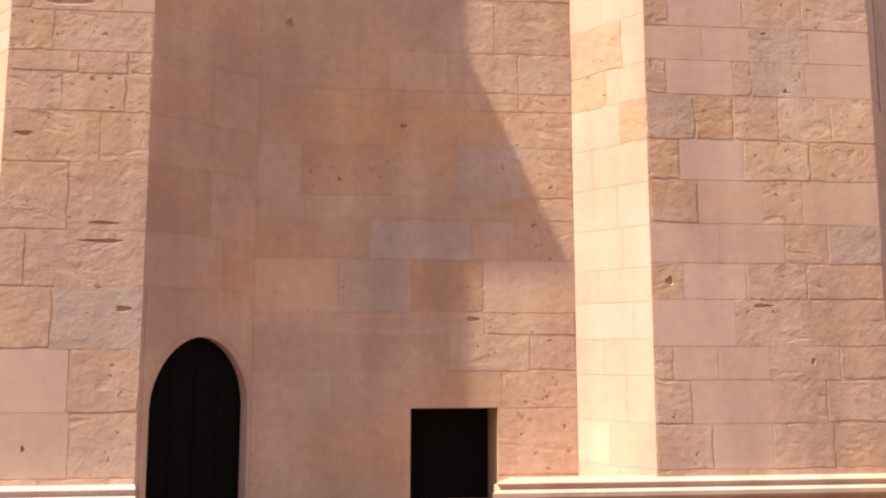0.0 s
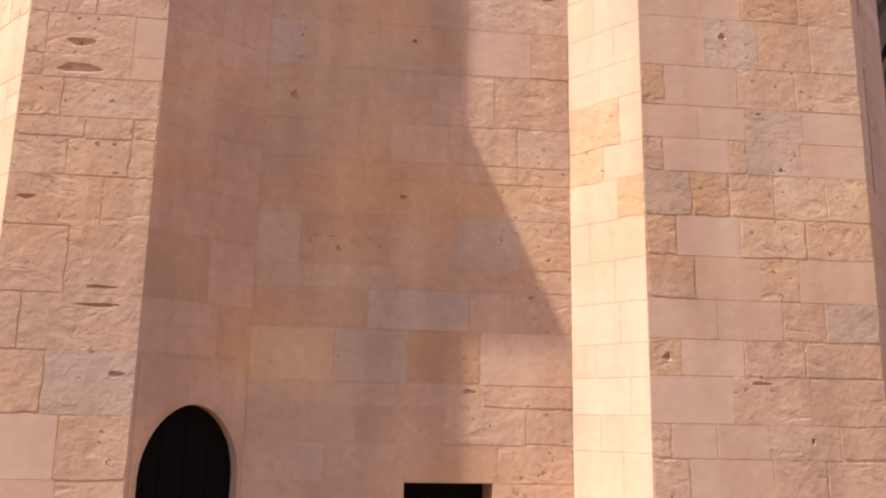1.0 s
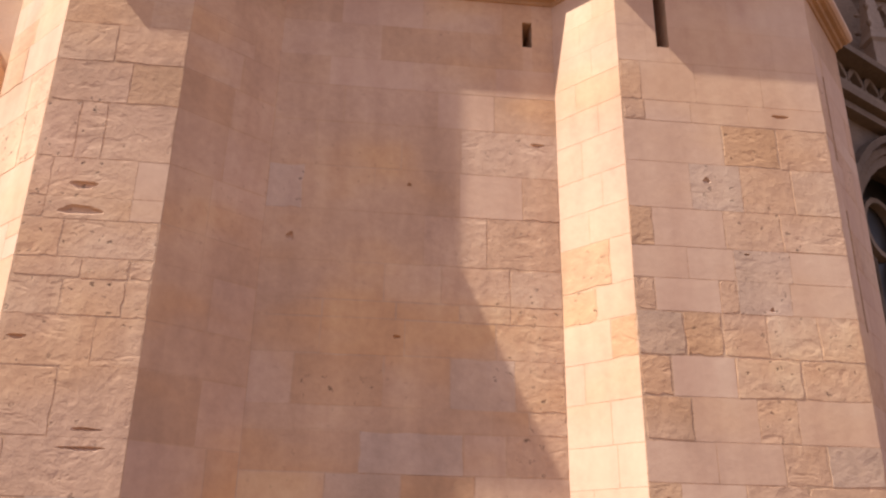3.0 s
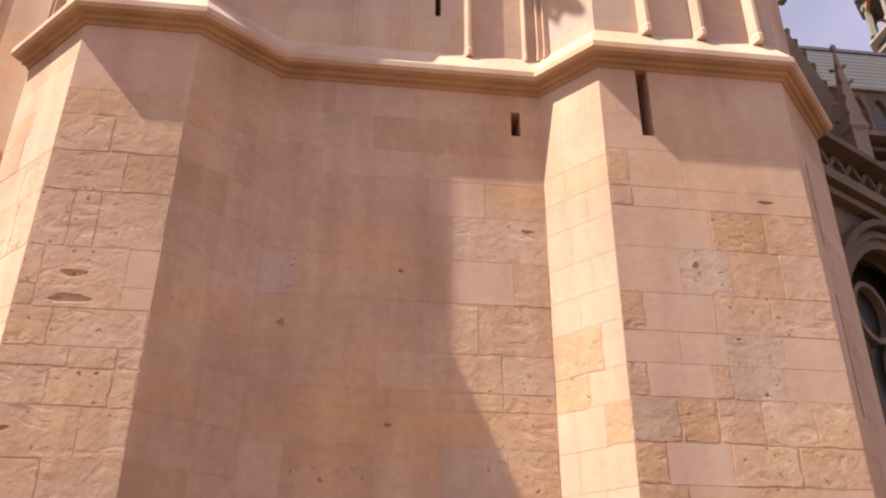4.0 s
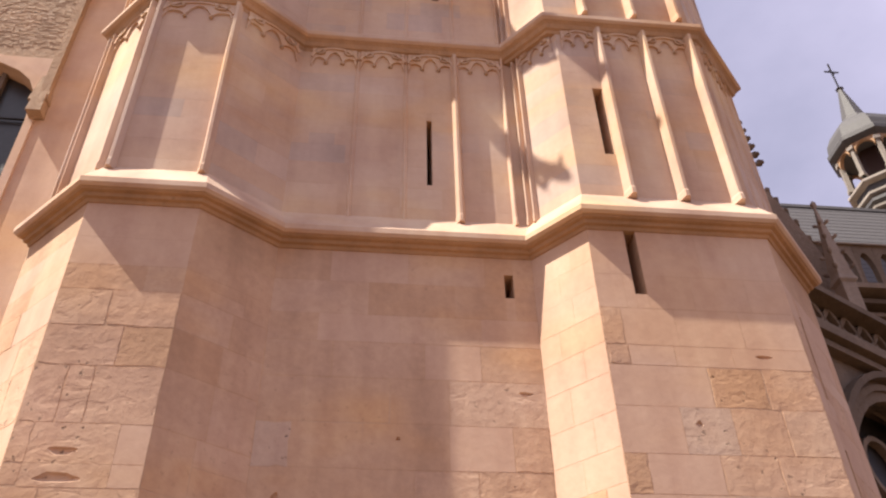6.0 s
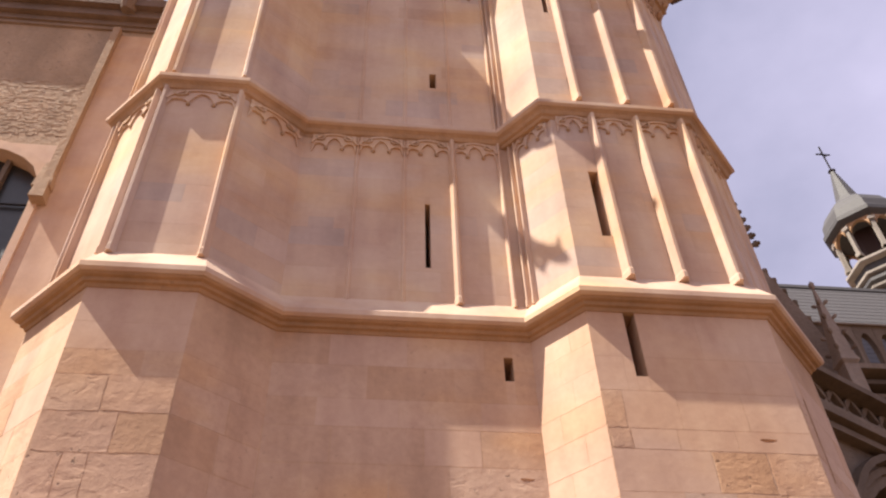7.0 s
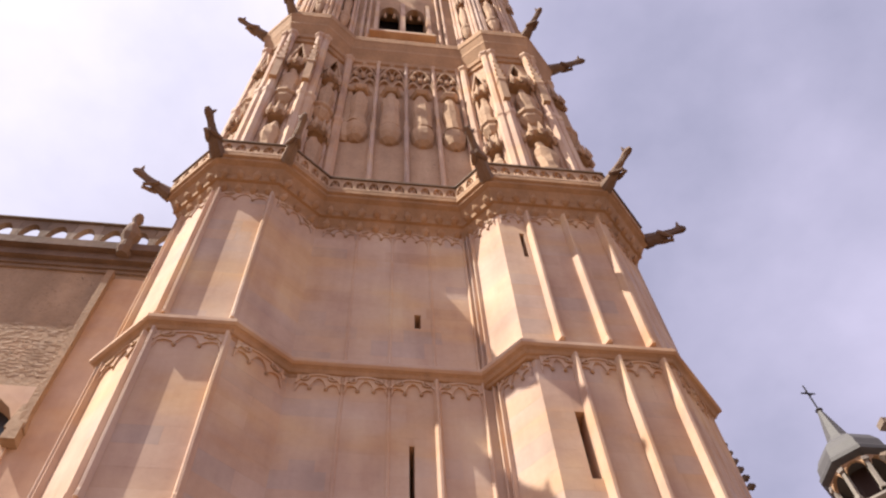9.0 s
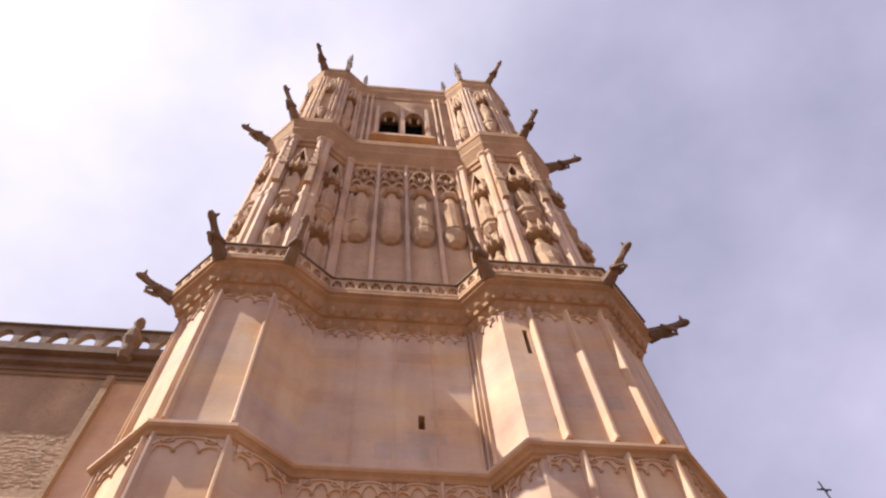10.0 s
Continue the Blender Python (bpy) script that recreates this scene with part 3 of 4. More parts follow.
for a, b_ in zip(rows, rows[1:]):
    for k in range(len(a) - 1):
        bm.faces.new((a[k], a[k + 1], b_[k + 1], b_[k]))
part("splayed_reveal", bm, SHADE_TONE, doorway, "worn splayed reveal of the doorway")
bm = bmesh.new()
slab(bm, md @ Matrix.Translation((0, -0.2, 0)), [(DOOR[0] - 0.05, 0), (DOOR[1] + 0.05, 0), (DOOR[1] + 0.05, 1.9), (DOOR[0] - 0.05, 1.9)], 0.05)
part("door_leaf", bm, WOOD, doorway, "oak door painted near black for its deep shade")
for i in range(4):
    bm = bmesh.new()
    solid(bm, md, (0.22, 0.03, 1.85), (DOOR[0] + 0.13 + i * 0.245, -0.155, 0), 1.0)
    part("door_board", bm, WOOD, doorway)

# ---- panelled storeys: ribs and tracery heads ----
rng = random.Random(4)


def rib(parent, m, u, z0, z1, width, depth, label=""):
    """An upright rib with chamfered front edges and a small moulded base."""
    b = bmesh.new()
    w = width / 2
    sec = [(-w, -0.02), (-w, depth * 0.12), (-w * 0.3, depth), (w * 0.3, depth), (w, depth * 0.12), (w, -0.02)]
    rows = [[b.verts.new(m @ Vector((u + x * k, y if y < 0 else y * k, z))) for x, y in sec] for z, k in ((z0, 1.15), (z0 + 0.1, 1.15), (z0 + 0.14, 1.0), (z1, 1.0))]
    for a, c in zip(rows, rows[1:]):
        for i in range(5):
            b.faces.new((a[i], a[i + 1], c[i + 1], c[i]))
    b.faces.new(rows[0])
    b.faces.new(rows[-1][::-1])
    return part("rib", b, DRESSED, parent, label)


def head(parent, m, u0, u1, z1, high, depth):
    """A blind tracery head between two ribs: a cusped arch, two eyes with bars between, and small hanging cusps."""
    w = u1 - u0
    lobes = []
    for a, c, rise in ((0.04, 0.33, 0.52), (0.33, 0.67, 0.2), (0.67, 0.96, 0.52)):
        for k in range(6):
            t = k / 5
            drop = rise + (0.72 - rise) * abs(2 * t - 1) ** 2.2
            lobes.append((u0 + w * (a + (c - a) * t), z1 - high * (1.0 if (a < 0.1 and k == 0) or (c > 0.9 and k == 5) else drop)))
    b = bmesh.new()
    strip(b, m, lobes, [(u, z1) for u, _ in lobes], depth, -0.01)
    ob = part("tracery_head", b, DRESSED, parent)
    # raised arch moulding over the lobes
    q = pointed(u0 + w * 0.06, u1 - w * 0.06, z1 - high * 0.62, z1 - high * 0.1, 6)
    b = bmesh.new()
    strip(b, m, q, [((u - u0 - w / 2) * 1.1 + u0 + w / 2, z + 0.035) for u, z in q], depth * 1.7, depth * 0.9)
    part("arch_moulding", b, DRESSED, ob)
    for s in (-1, 1):
        # a round eye in each spandrel and a leaf that ends each cusp
        e, cz = u0 + w * (0.5 + 0.3 * s), z1 - high * 0.26
        ang = [2 * math.pi * i / 10 for i in range(11)]
        b = bmesh.new()
        strip(b, m, [(e + w * 0.07 * math.cos(a), cz + high * 0.1 * math.sin(a)) for a in ang], [(e + w * 0.11 * math.cos(a), cz + high * 0.16 * math.sin(a)) for a in ang], depth * 1.8, depth * 0.9)
        part("tracery_eye", b, CARVED, ob)
        b = bmesh.new()
        lathe(b, m @ pose(u0 + w * (0.5 + 0.17 * s), depth * 0.6, z1 - high * 0.86), [(0.008, 0), (0.035, 0.025), (0.028, 0.06), (0.012, 0.09)], 6)
        part("cusp", b, CARVED, ob)


def panels(parent, poly, z0, z1, by_face, high, depth):
    for face, (us, ds) in by_face.items():
        m, length = face_frame(poly[face], poly[face + 1])
        us = [u if u >= 0 else length + u for u in us]
        for k, u in enumerate(us):
            d = ds[k] if isinstance(ds, tuple) else ds
            if d:
                rib(parent, m, u, z0, z1, 0.07 + 0.5 * d if d > 0.1 else 0.07, d)
        for a, b in zip(us, us[1:]):
            if b - a > 0.4:
                head(parent, m, a, b, z1, high, depth)


def us_at(poly, face, xs):
    return [u_of(poly, face, x) for x in xs]


panels(second_wall, poly2, 9.12, 12.74, {
    1: ([0.06, 0.2, -0.06], 0.1), 2: ([0.05, -0.05], 0.115), 3: ([0.07, -0.07], 0),
    4: (us_at(poly2, 4, (-1.02, -0.24, 0.53, 1.32, 2.1)), (0, 0.03, 0.03, 0.11, 0.09)), 5: ([0.05, 0.16, -0.06], (0.08, 0.08, 0)),
    6: (us_at(poly2, 6, (2.93, 3.55, 4.29, 5.06, 5.24)), (0, 0.16, 0.16, 0.16, 0)), 7: ([0.06, 0.55, 1.05, -0.06], 0.03)}, 0.44, 0.04)
panels(third_wall, poly3, 13.2, 18.02, {
    1: ([0.06, 0.2, -0.06], 0.1), 2: ([0.05, -0.05], 0.115), 3: ([0.07, -0.07], 0),
    4: (us_at(poly3, 4, (-1.02, -0.24, 0.53, 1.32, 2.1)), (0, 0.025, 0.025, 0.025, 0.05)), 5: ([0.05, 0.16, -0.06], (0.08, 0.08, 0)),
    6: (us_at(poly3, 6, (2.8, 3.42, 4.25, 5.02, 5.22)), (0, 0.16, 0.16, 0.16, 0)), 7: ([0.06, 0.55, 1.05, -0.06], 0.03)}, 0.42, 0.03)


# ---- pieces of sculpture ----
def gargoyle_mesh(length, lean):
    """A stone beast that leans out from a wall along +x: haunch, body, neck, head and muzzle."""
    b = bmesh.new()
    spine = [(0.0, 0.0, 0.2), (0.16, 0.02, 0.18), (0.36, 0.05, 0.15), (0.55, 0.09, 0.115), (0.7, 0.12, 0.095), (0.8, 0.145, 0.1), (0.88, 0.16, 0.105), (0.95, 0.155, 0.08), (1.0, 0.15, 0.05)]
    rings = []
    for k, (x, z, r) in enumerate(spine):
        rings.append([b.verts.new((x * length, r * math.cos(a) * 0.8, z * lean + r * math.sin(a) + 0.02 * math.sin(3 * a + k))) for a in [2 * math.pi * i / 9 for i in range(9)]])
    for a, c in zip(rings, rings[1:]):
        for i in range(9):
            b.faces.new((a[i], a[(i + 1) % 9], c[(i + 1) % 9], c[i]))
    b.faces.new(rings[0][::-1])
    b.faces.new(rings[-1])
    for s in (-1, 1):
        lathe(b, pose(0.86 * length, s * 0.05, 0.16 * lean + 0.06, s * -25, 10, 0), [(0.045, 0), (0.03, 0.08), (0.005, 0.14)], 6)
        lathe(b, pose(0.36 * length, s * 0.12, 0.02, s * 15, 130, 0), [(0.05, -0.05), (0.06, 0.1), (0.04, 0.26), (0.05, 0.32)], 6)
    bmesh.ops.recalc_face_normals(b, faces=b.faces)
    me = bpy.data.meshes.new("gargoyle")
    b.to_mesh(me)
    b.free()
    me.materials.append(GARGOYLE)
    return me


def place_mesh(name, me, parent, m, label=""):
    """An object on shared mesh data, as a part of parent."""
    ob = new(name, me)
    ob.parent = parent
    ob.matrix_parent_inverse = Matrix.Translation(-parent.location)
    ob.matrix_basis = m
    return tagged(ob, label)


def corner_way(i):
    a, b, c = (Vector(PLAN[i + k]) for k in (-1, 0, 1))
    n1 = Vector((b.y - a.y, a.x - b.x)).normalized()
    n2 = Vector((c.y - b.y, b.x - c.x)).normalized()
    return math.degrees(math.atan2((n1 + n2).y, (n1 + n2).x))


GARGOYLES = [gargoyle_mesh(1.15, 1.0), gargoyle_mesh(1.1, 1.5), gargoyle_mesh(1.0, 0.7)]
for level, (out, z, size) in enumerate(((0.24, 19.0, 1.05), (0.05, 32.8, 1.25), (-0.28, 44.7, 1.3))):
    ring = offset(PLAN_UP if level else PLAN_MID, out)
    for i in (1, 2, 3, 6, 7, 8):
        if level == 1 and i in (3, 6) or level == 2 and i not in (2, 7):
            continue
        way = corner_way(i)
        m = pose(ring[i].x, ring[i].y, z, rng.uniform(-6, 6), rng.uniform(-16, -4), way + rng.uniform(-8, 8)) @ Matrix.Scale(size * rng.uniform(0.92, 1.08), 4)
        place_mesh("gargoyle", GARGOYLES[(i + level) % 3], tower, m, "dark weathered stone gargoyle leaning out")


# ---- gallery balustrade ----
def baluster_mesh(width, high, thick):
    """One pierced bay: a trefoil-headed opening between half posts."""
    b = bmesh.new()
    m = Matrix.Identity(4)
    post = width * 0.13
    q = pointed(post, width - post, high * 0.3, high * 0.82, 6)
    strip(b, m @ Matrix.Translation((0, -thick / 2, 0)), [(post, 0)] + q + [(width - post, 0)], [(0, 0)] + [(min(width, max(0, (u - width / 2) * 1.4 + width / 2)), high) if 0 < i < len(q) - 1 else (0 if i == 0 else width, high * 0.5) for i, (u, z) in enumerate(q)] + [(width, 0)], thick)
    for s in (() if width > 0.6 else (0.36, 0.64)):
        lathe(b, pose(width * s, 0, high * 0.42), [(0.005, 0), (width * 0.09, 0.04), (width * 0.07, high * 0.3)], 5)
    bmesh.ops.recalc_face_normals(b, faces=b.faces)
    me = bpy.data.meshes.new("baluster")
    b.to_mesh(me)
    b.free()
    return me


def balustrade(owner, name, poly, faces, z, high, pitch, thick, material, cap_material, label):
    """Bottom rail, pierced bays and a capping, face by face."""
    bay = baluster_mesh(pitch, high, thick)
    bay.materials.append(material)
    for f in faces:
        m, length = face_frame(poly[f], poly[f + 1])
        b = bmesh.new()
        solid(b, m, (length, thick * 1.5, 0.09), (length / 2, 0, z), 0.97)
        rail = part(name, b, material, owner, label)
        b = bmesh.new()
        solid(b, m, (length + 0.06, thick * 1.9, 0.05), (length / 2, 0, z + 0.08 + high), 1.0)
        solid(b, m, (length + 0.02, thick * 1.3, 0.04), (length / 2, 0, z + 0.13 + high), 0.98)
        part("capping", b, cap_material, rail, "dark stone capping")
        n = max(1, round(length / pitch))
        for k in range(n):
            place_mesh("baluster", bay, rail, m @ Matrix.Translation((k * length / n, 0, z + 0.085)) @ Matrix.Diagonal((length / n / pitch, 1, 1, 1)))


balustrade(tower, "balustrade", offset(PLAN_MID, 0.27), range(1, 8), 19.07, 0.5, 0.3, 0.1, CARVED, GREY, "pierced stone gallery balustrade")


# ---- the carved storey: shafts, niches, canopies ----
def shaft(parent, m, u, d, z0, z1, r):
    b = bmesh.new()
    lathe(b, m @ pose(u, d, z0), [(r * 1.5, 0), (r * 1.5, 0.25), (r, 0.35), (r, (z1 - z0) * 0.45), (r * 1.25, (z1 - z0) * 0.46), (r * 1.25, (z1 - z0) * 0.48), (r * 0.9, (z1 - z0) * 0.49), (r * 0.9, z1 - z0 - 0.3), (r * 1.4, z1 - z0 - 0.15), (r * 1.4, z1 - z0)], 7)
    return part("shaft", b, DRESSED, parent)


def pinnacle(parent, m, u, d, z, high, r, material, name="pinnacle"):
    """A slim spirelet with crockets up its edges."""
    b = bmesh.new()
    lathe(b, m @ pose(u, d, z, 0, 0, 45), [(r, 0), (r, high * 0.34), (r * 1.35, high * 0.36), (r * 1.1, high * 0.4), (r * 0.12, high * 0.93), (r * 0.3, high * 0.95), (r * 0.3, high * 0.98), (0.01, high)], 4)
    for k in range(4):
        for i in range(4):
            h = high * (0.44 + 0.12 * i)
            rr = r * (1.1 - 0.98 * (h / high - 0.4) / 0.53)
            a = 45 + 90 * k
            lathe(b, m @ pose(u + rr * math.cos(radians(a)), d + rr * math.sin(radians(a)), z + h, 0, 50, a), [(r * 0.1, -0.02), (r * 0.22, r * 0.3), (r * 0.12, r * 0.55)], 5)
    return part(name, b, material, parent)


def niche(parent, m, u, z, width, high, figure=True):
    """A bracket, a plain weathered figure block and a spiky canopy."""
    w = width / 2
    b = bmesh.new()
    lathe(b, m @ pose(u, 0.02, z), [(0.04, 0), (w * 0.5, high * 0.03), (w * 0.85, high * 0.09), (w * 0.8, high * 0.13), (w * 1.0, high * 0.15), (w * 1.0, high * 0.18)], 9, 0.95)
    part("bracket", b, CARVED, parent)
    if figure:
        b = bmesh.new()
        lathe(b, m @ pose(u, w * 0.35, z + high * 0.17), [(w * 0.62, 0), (w * 0.58, high * 0.1), (w * 0.7, high * 0.2), (w * 0.66, high * 0.3), (w * 0.35, high * 0.37), (w * 0.32, high * 0.42), (w * 0.1, high * 0.46)], 9, 0.75)
        for v in b.verts:
            v.co += noise.noise_vector(v.co * 2.3) * w * 0.22
        part("figure_block", b, CARVED, parent, "worn carved block standing in a niche")
    b = bmesh.new()
    lathe(b, m @ pose(u, 0.03, z + high * 0.66), [(w * 0.7, 0), (w * 1.05, high * 0.03), (w * 1.05, high * 0.07), (w * 0.75, high * 0.1), (w * 0.8, high * 0.14), (w * 0.4, high * 0.2), (w * 0.4, high * 0.24), (0.02, high * 0.34)], 6)
    for a in (20, 55, 90, 125, 160):
        lathe(b, m @ pose(u + w * math.cos(radians(a)), 0.03 + w * math.sin(radians(a)), z + high * 0.62), [(0.01, 0), (w * 0.2, high * 0.04), (w * 0.16, high * 0.1), (0.01, high * 0.2)], 5)
    part("canopy", b, CARVED, parent, "spiky carved niche canopy")


m4, l4 = face_frame(poly4[4], poly4[5])
xs = (-1.1, -0.12, 0.86, 1.82)
for x in (-1.55, -1.1, -0.12, 0.86, 1.82, 2.7):
    shaft(fourth_wall, m4, min(max(u_of(poly4, 4, x), 0.08), l4 - 0.08), 0.1, 19.2, 31.0, 0.075)


def pendant(parent, m, u, z, width, high):
    """A tall rounded figure block on a swelling bracket, worn smooth, under a small hood."""
    w = width / 2
    b = bmesh.new()
    lathe(b, m @ pose(u, 0.0, z), [(w * 0.3, 0), (w * 0.75, high * 0.04), (w * 0.98, high * 0.12), (w, high * 0.2), (w * 0.88, high * 0.24), (w * 0.9, high * 0.27)], 10, 0.9)
    ob = part("bracket", b, CARVED, parent, "swelling carved bracket")
    b = bmesh.new()
    lathe(b, m @ pose(u, w * 0.2, z + high * 0.26), [(w * 0.8, 0), (w * 0.78, high * 0.14), (w * 0.86, high * 0.3), (w * 0.8, high * 0.46), (w * 0.55, high * 0.56), (w * 0.42, high * 0.64), (w * 0.15, high * 0.7)], 10, 0.8)
    for v in b.verts:
        v.co += noise.noise_vector(v.co * 2.1) * w * 0.2
    part("figure_block", b, CARVED, parent, "worn rounded block in a niche")
    b = bmesh.new()
    lathe(b, m @ pose(u, 0.0, z + high * 0.93), [(w * 0.75, 0), (w * 1.02, high * 0.03), (w * 0.9, high * 0.07), (w * 0.5, high * 0.13), (0.02, high * 0.2)], 6)
    part("hood", b, CARVED, ob)


for x, w in ((-1.36, 0.5), (-0.61, 0.74), (0.37, 0.74), (1.34, 0.74), (2.28, 0.72)):
    pendant(fourth_wall, m4, min(max(u_of(poly4, 4, x), 0.3), l4 - 0.34), 23.6, w, 4.4)
# lacework over the niches: arches that cross, in two tiers, with knots where they meet
bays = [max(u_of(poly4, 4, -1.55), 0.05)] + [u_of(poly4, 4, x) for x in xs] + [min(u_of(poly4, 4, 2.7), l4 - 0.05)]
for ua, ub in zip(bays, bays[1:]):
    half = (ub - ua) / 2
    for c, d_, z0, z1, dep in ((ua, ub, 28.1, 30.3, 0.16), (ua, ua + half, 27.9, 29.0, 0.12), (ua + half, ub, 27.9, 29.0, 0.12), (ua, ua + half, 29.3, 30.4, 0.1), (ua + half, ub, 29.3, 30.4, 0.1)):
        q = pointed(c + 0.03, d_ - 0.03, z0, z1, 6)
        bm = bmesh.new()
        strip(bm, m4, q, [(u, z + 0.2) for u, z in q], dep, -0.01)
        part("tracery_arch", bm, CARVED, fourth_wall)
    for u, z in ((ua + half, 29.2), (ua + half / 2, 29.35), (ua + half * 1.5, 29.35), (ua + half, 30.5)):
        bm = bmesh.new()
        lathe(bm, m4 @ pose(u, 0.1, z), [(0.02, 0), (0.09, 0.1), (0.1, 0.25), (0.03, 0.45)], 6)
        part("carved_knot", bm, CARVED, fourth_wall)
for f in (1, 2, 3, 5, 6, 7):
    m, length = face_frame(poly4[f], poly4[f + 1])
    cols = 2 if length > 2 else 1
    for k in range(cols + 1):
        u = 0.06 + (length - 0.12) * k / cols
        for du, dd, r in ((0, 0.17, 0.15), (-0.2, 0.08, 0.08), (0.2, 0.08, 0.08)):
            if 0 < u + du < length:
                shaft(fourth_wall, m, u + du, dd, 19.2, 30.9 if dd > 0.1 else 28.2, r)
        if k < cols:
            v = 0.06 + (length - 0.12) * (k + 1) / cols
            q = [(u + 0.18, 27.4), ((u + v) / 2, 29.2), (v - 0.18, 27.4)]
            bm = bmesh.new()
            strip(bm, m, q, [(a, z + 0.32) for a, z in q], 0.3, -0.02)
            part("gablet", bm, CARVED, fourth_wall, "small steep gable over a niche")
        if f in (2, 6):
            pinnacle(fourth_wall, m, u, 0.3, 25.6, 4.6, 0.15, CARVED)
    for k in range(cols):
        u = length * (k + 0.5) / cols
        w = min(0.85, length / cols * 0.62)
        niche(fourth_wall, m, u, 19.7, w * 1.1, 4.6)
        niche(fourth_wall, m, u, 23.9, w * 1.1, 5.0)

# ---- belfry storey ----
m5, l5 = face_frame(poly5[4], poly5[5])
for s in (-1, 1):
    c = bw + s * 0.565
    q = pointed(c - 0.44, c + 0.44, 39.0, 40.4, 7)
    bm = bmesh.new()
    strip(bm, m5, q, [(min(max(u, c - 0.46), c + 0.46), 40.62) for u, _ in q], 0.02, -0.3)
    part("window_head", bm, CARVED, belfry_wall)
    for cu in (-0.2, 0.2):
        bm = bmesh.new()
        lathe(bm, m5 @ pose(c + cu, -0.12, 38.9), [(0.01, 0), (0.09, 0.15), (0.07, 0.4), (0.02, 0.9)], 6)
        part("cusp", bm, CARVED, belfry_wall)
for u, w in ((bw - 1.12, 0.16), (bw, 0.2), (bw + 1.12, 0.16)):
    bm = bmesh.new()
    solid(bm, m5, (w, 0.24, 5.6), (u, 0.06, 35.1), 1.0)
    part("mullion", bm, DRESSED, belfry_wall)
bm = bmesh.new()
solid(bm, m5, (2.7, 0.4, 0.3), (bw, 0.14, 34.95), 0.95)
part("window_sill", bm, DRESSED, belfry_wall)
for x in (-0.95, -0.7, 2.3, 2.55):
    shaft(belfry_wall, m5, min(max(u_of(poly5, 4, x), 0.06), l5 - 0.06), 0.08, 33.1, 43.2, 0.08)
for f in (1, 2, 3, 5, 6, 7):
    m, length = face_frame(poly5[f], poly5[f + 1])
    for u in (0.07, 0.22, length - 0.22, length - 0.07):
        shaft(belfry_wall, m, u, 0.07, 33.1, 43.2, 0.08)
    q = pointed(0.3, length - 0.3, 39.5, 42.5, 8)
    bm = bmesh.new()
    strip(bm, m, [(0.3, 34.2)] + q + [(length - 0.3, 34.2)], [(0.16, 34.2)] + [((u - length / 2) * 1.25 + length / 2, z + 0.35) for u, z in q] + [(length - 0.16, 34.2)], 0.14, -0.01)
    part("panel_arch", bm, DRESSED, belfry_wall)
    bm = bmesh.new()
    solid(bm, m, (length - 0.5, 0.16, 0.25), (length / 2, 0.05, 34.1), 0.97)
    part("panel_sill", bm, DRESSED, belfry_wall)
    niche(belfry_wall, m, length / 2, 35.0, min(0.8, length * 0.5), 8.0, length > 1)
for i in (3, 4, 5, 6):
    p = offset(PLAN_UP, -0.26)[i]
    pinnacle(tower, Matrix.Identity(4), p.x, p.y, 44.7, 3.2 if i in (4, 5) else 5.2, 0.11 if i in (4, 5) else 0.15, GARGOYLE, "finial")

# ---- church nave beside the tower ----
nave = empty("church_nave", (-12, 11, 0), "weathered church nave wall of rubble and ashlar beside the tower", "church")
NY = 11.0
nave_poly = [(-60.0, NY), (-4.2, NY)]
wa, wb, wt, ws = -10.4, -6.15, 14.6, 12.9
bm = bmesh.new()
mN, lN = face_frame(*nave_poly)
ux = lambda x: x + 60.0
wall_face(bm, nave_poly[0], nave_poly[1], 0, 19.2, [(ux(wa), ux(wb), 4.0, wt + 0.1)], 0.7)
nave_wall = part("wall", bm, RUBBLE, nave, "rough rubble wall with patches of ashlar")
# basket-arched window with moulded surround and leaded lights
q = [(wa + (wb - wa) * (0.5 - 0.5 * math.cos(math.pi * i / 14)), ws + (wt - ws) * math.sin(math.pi * i / 14) ** 0.55) for i in range(15)]
bm = bmesh.new()
strip(bm, mN, [(ux(x), z) for x, z in q], [(ux(x), wt + 0.12) for x, _ in q], 0.01, -0.6)
window = part("window", bm, DRESSED, nave, "tall window with a flattened arch")
for grow, dep in ((0.0, 0.1), (0.1, 0.05)):
    inner = [(wa - grow, 4)] + [((x - (wa + wb) / 2) * (1 + grow / 2) + (wa + wb) / 2, z + grow) for x, z in q] + [(wb + grow, 4)]
    outer = [(wa - grow - 0.14, 4)] + [((x - (wa + wb) / 2) * (1 + grow / 2 + 0.07) + (wa + wb) / 2, z + grow + 0.14) for x, z in q] + [(wb + grow + 0.14, 4)]
    bm = bmesh.new()
    strip(bm, mN, [(ux(x), z) for x, z in inner], [(ux(x), z) for x, z in outer], dep, -0.02)
    part("window_moulding", bm, DRESSED, window)
bm = bmesh.new()
slab(bm, mN @ Matrix.Translation((0, -0.3, 0)), [(ux(wa) - 0.1, 3.9), (ux(wb) + 0.1, 3.9), (ux(wb) + 0.1, wt + 0.1), (ux(wa) - 0.1, wt + 0.1)], 0.03)
part("pane", bm, GLASS, window, "dark leaded glass")
for k in range(1, 5):
    bm = bmesh.new()
    solid(bm, mN, (0.09, 0.14, wt - 4), (ux(wa + (wb - wa) * k / 5), -0.22, 4.0), 1.0)
    part("mullion", bm, GREY, window)
for z in (9, 10.4, 11.8, 13.2):
    bm = bmesh.new()
    solid(bm, mN, (wb - wa, 0.05, 0.04), (ux((wa + wb) / 2), -0.2, z), 1.0)
    part("glazing_bar", bm, IRON, window)
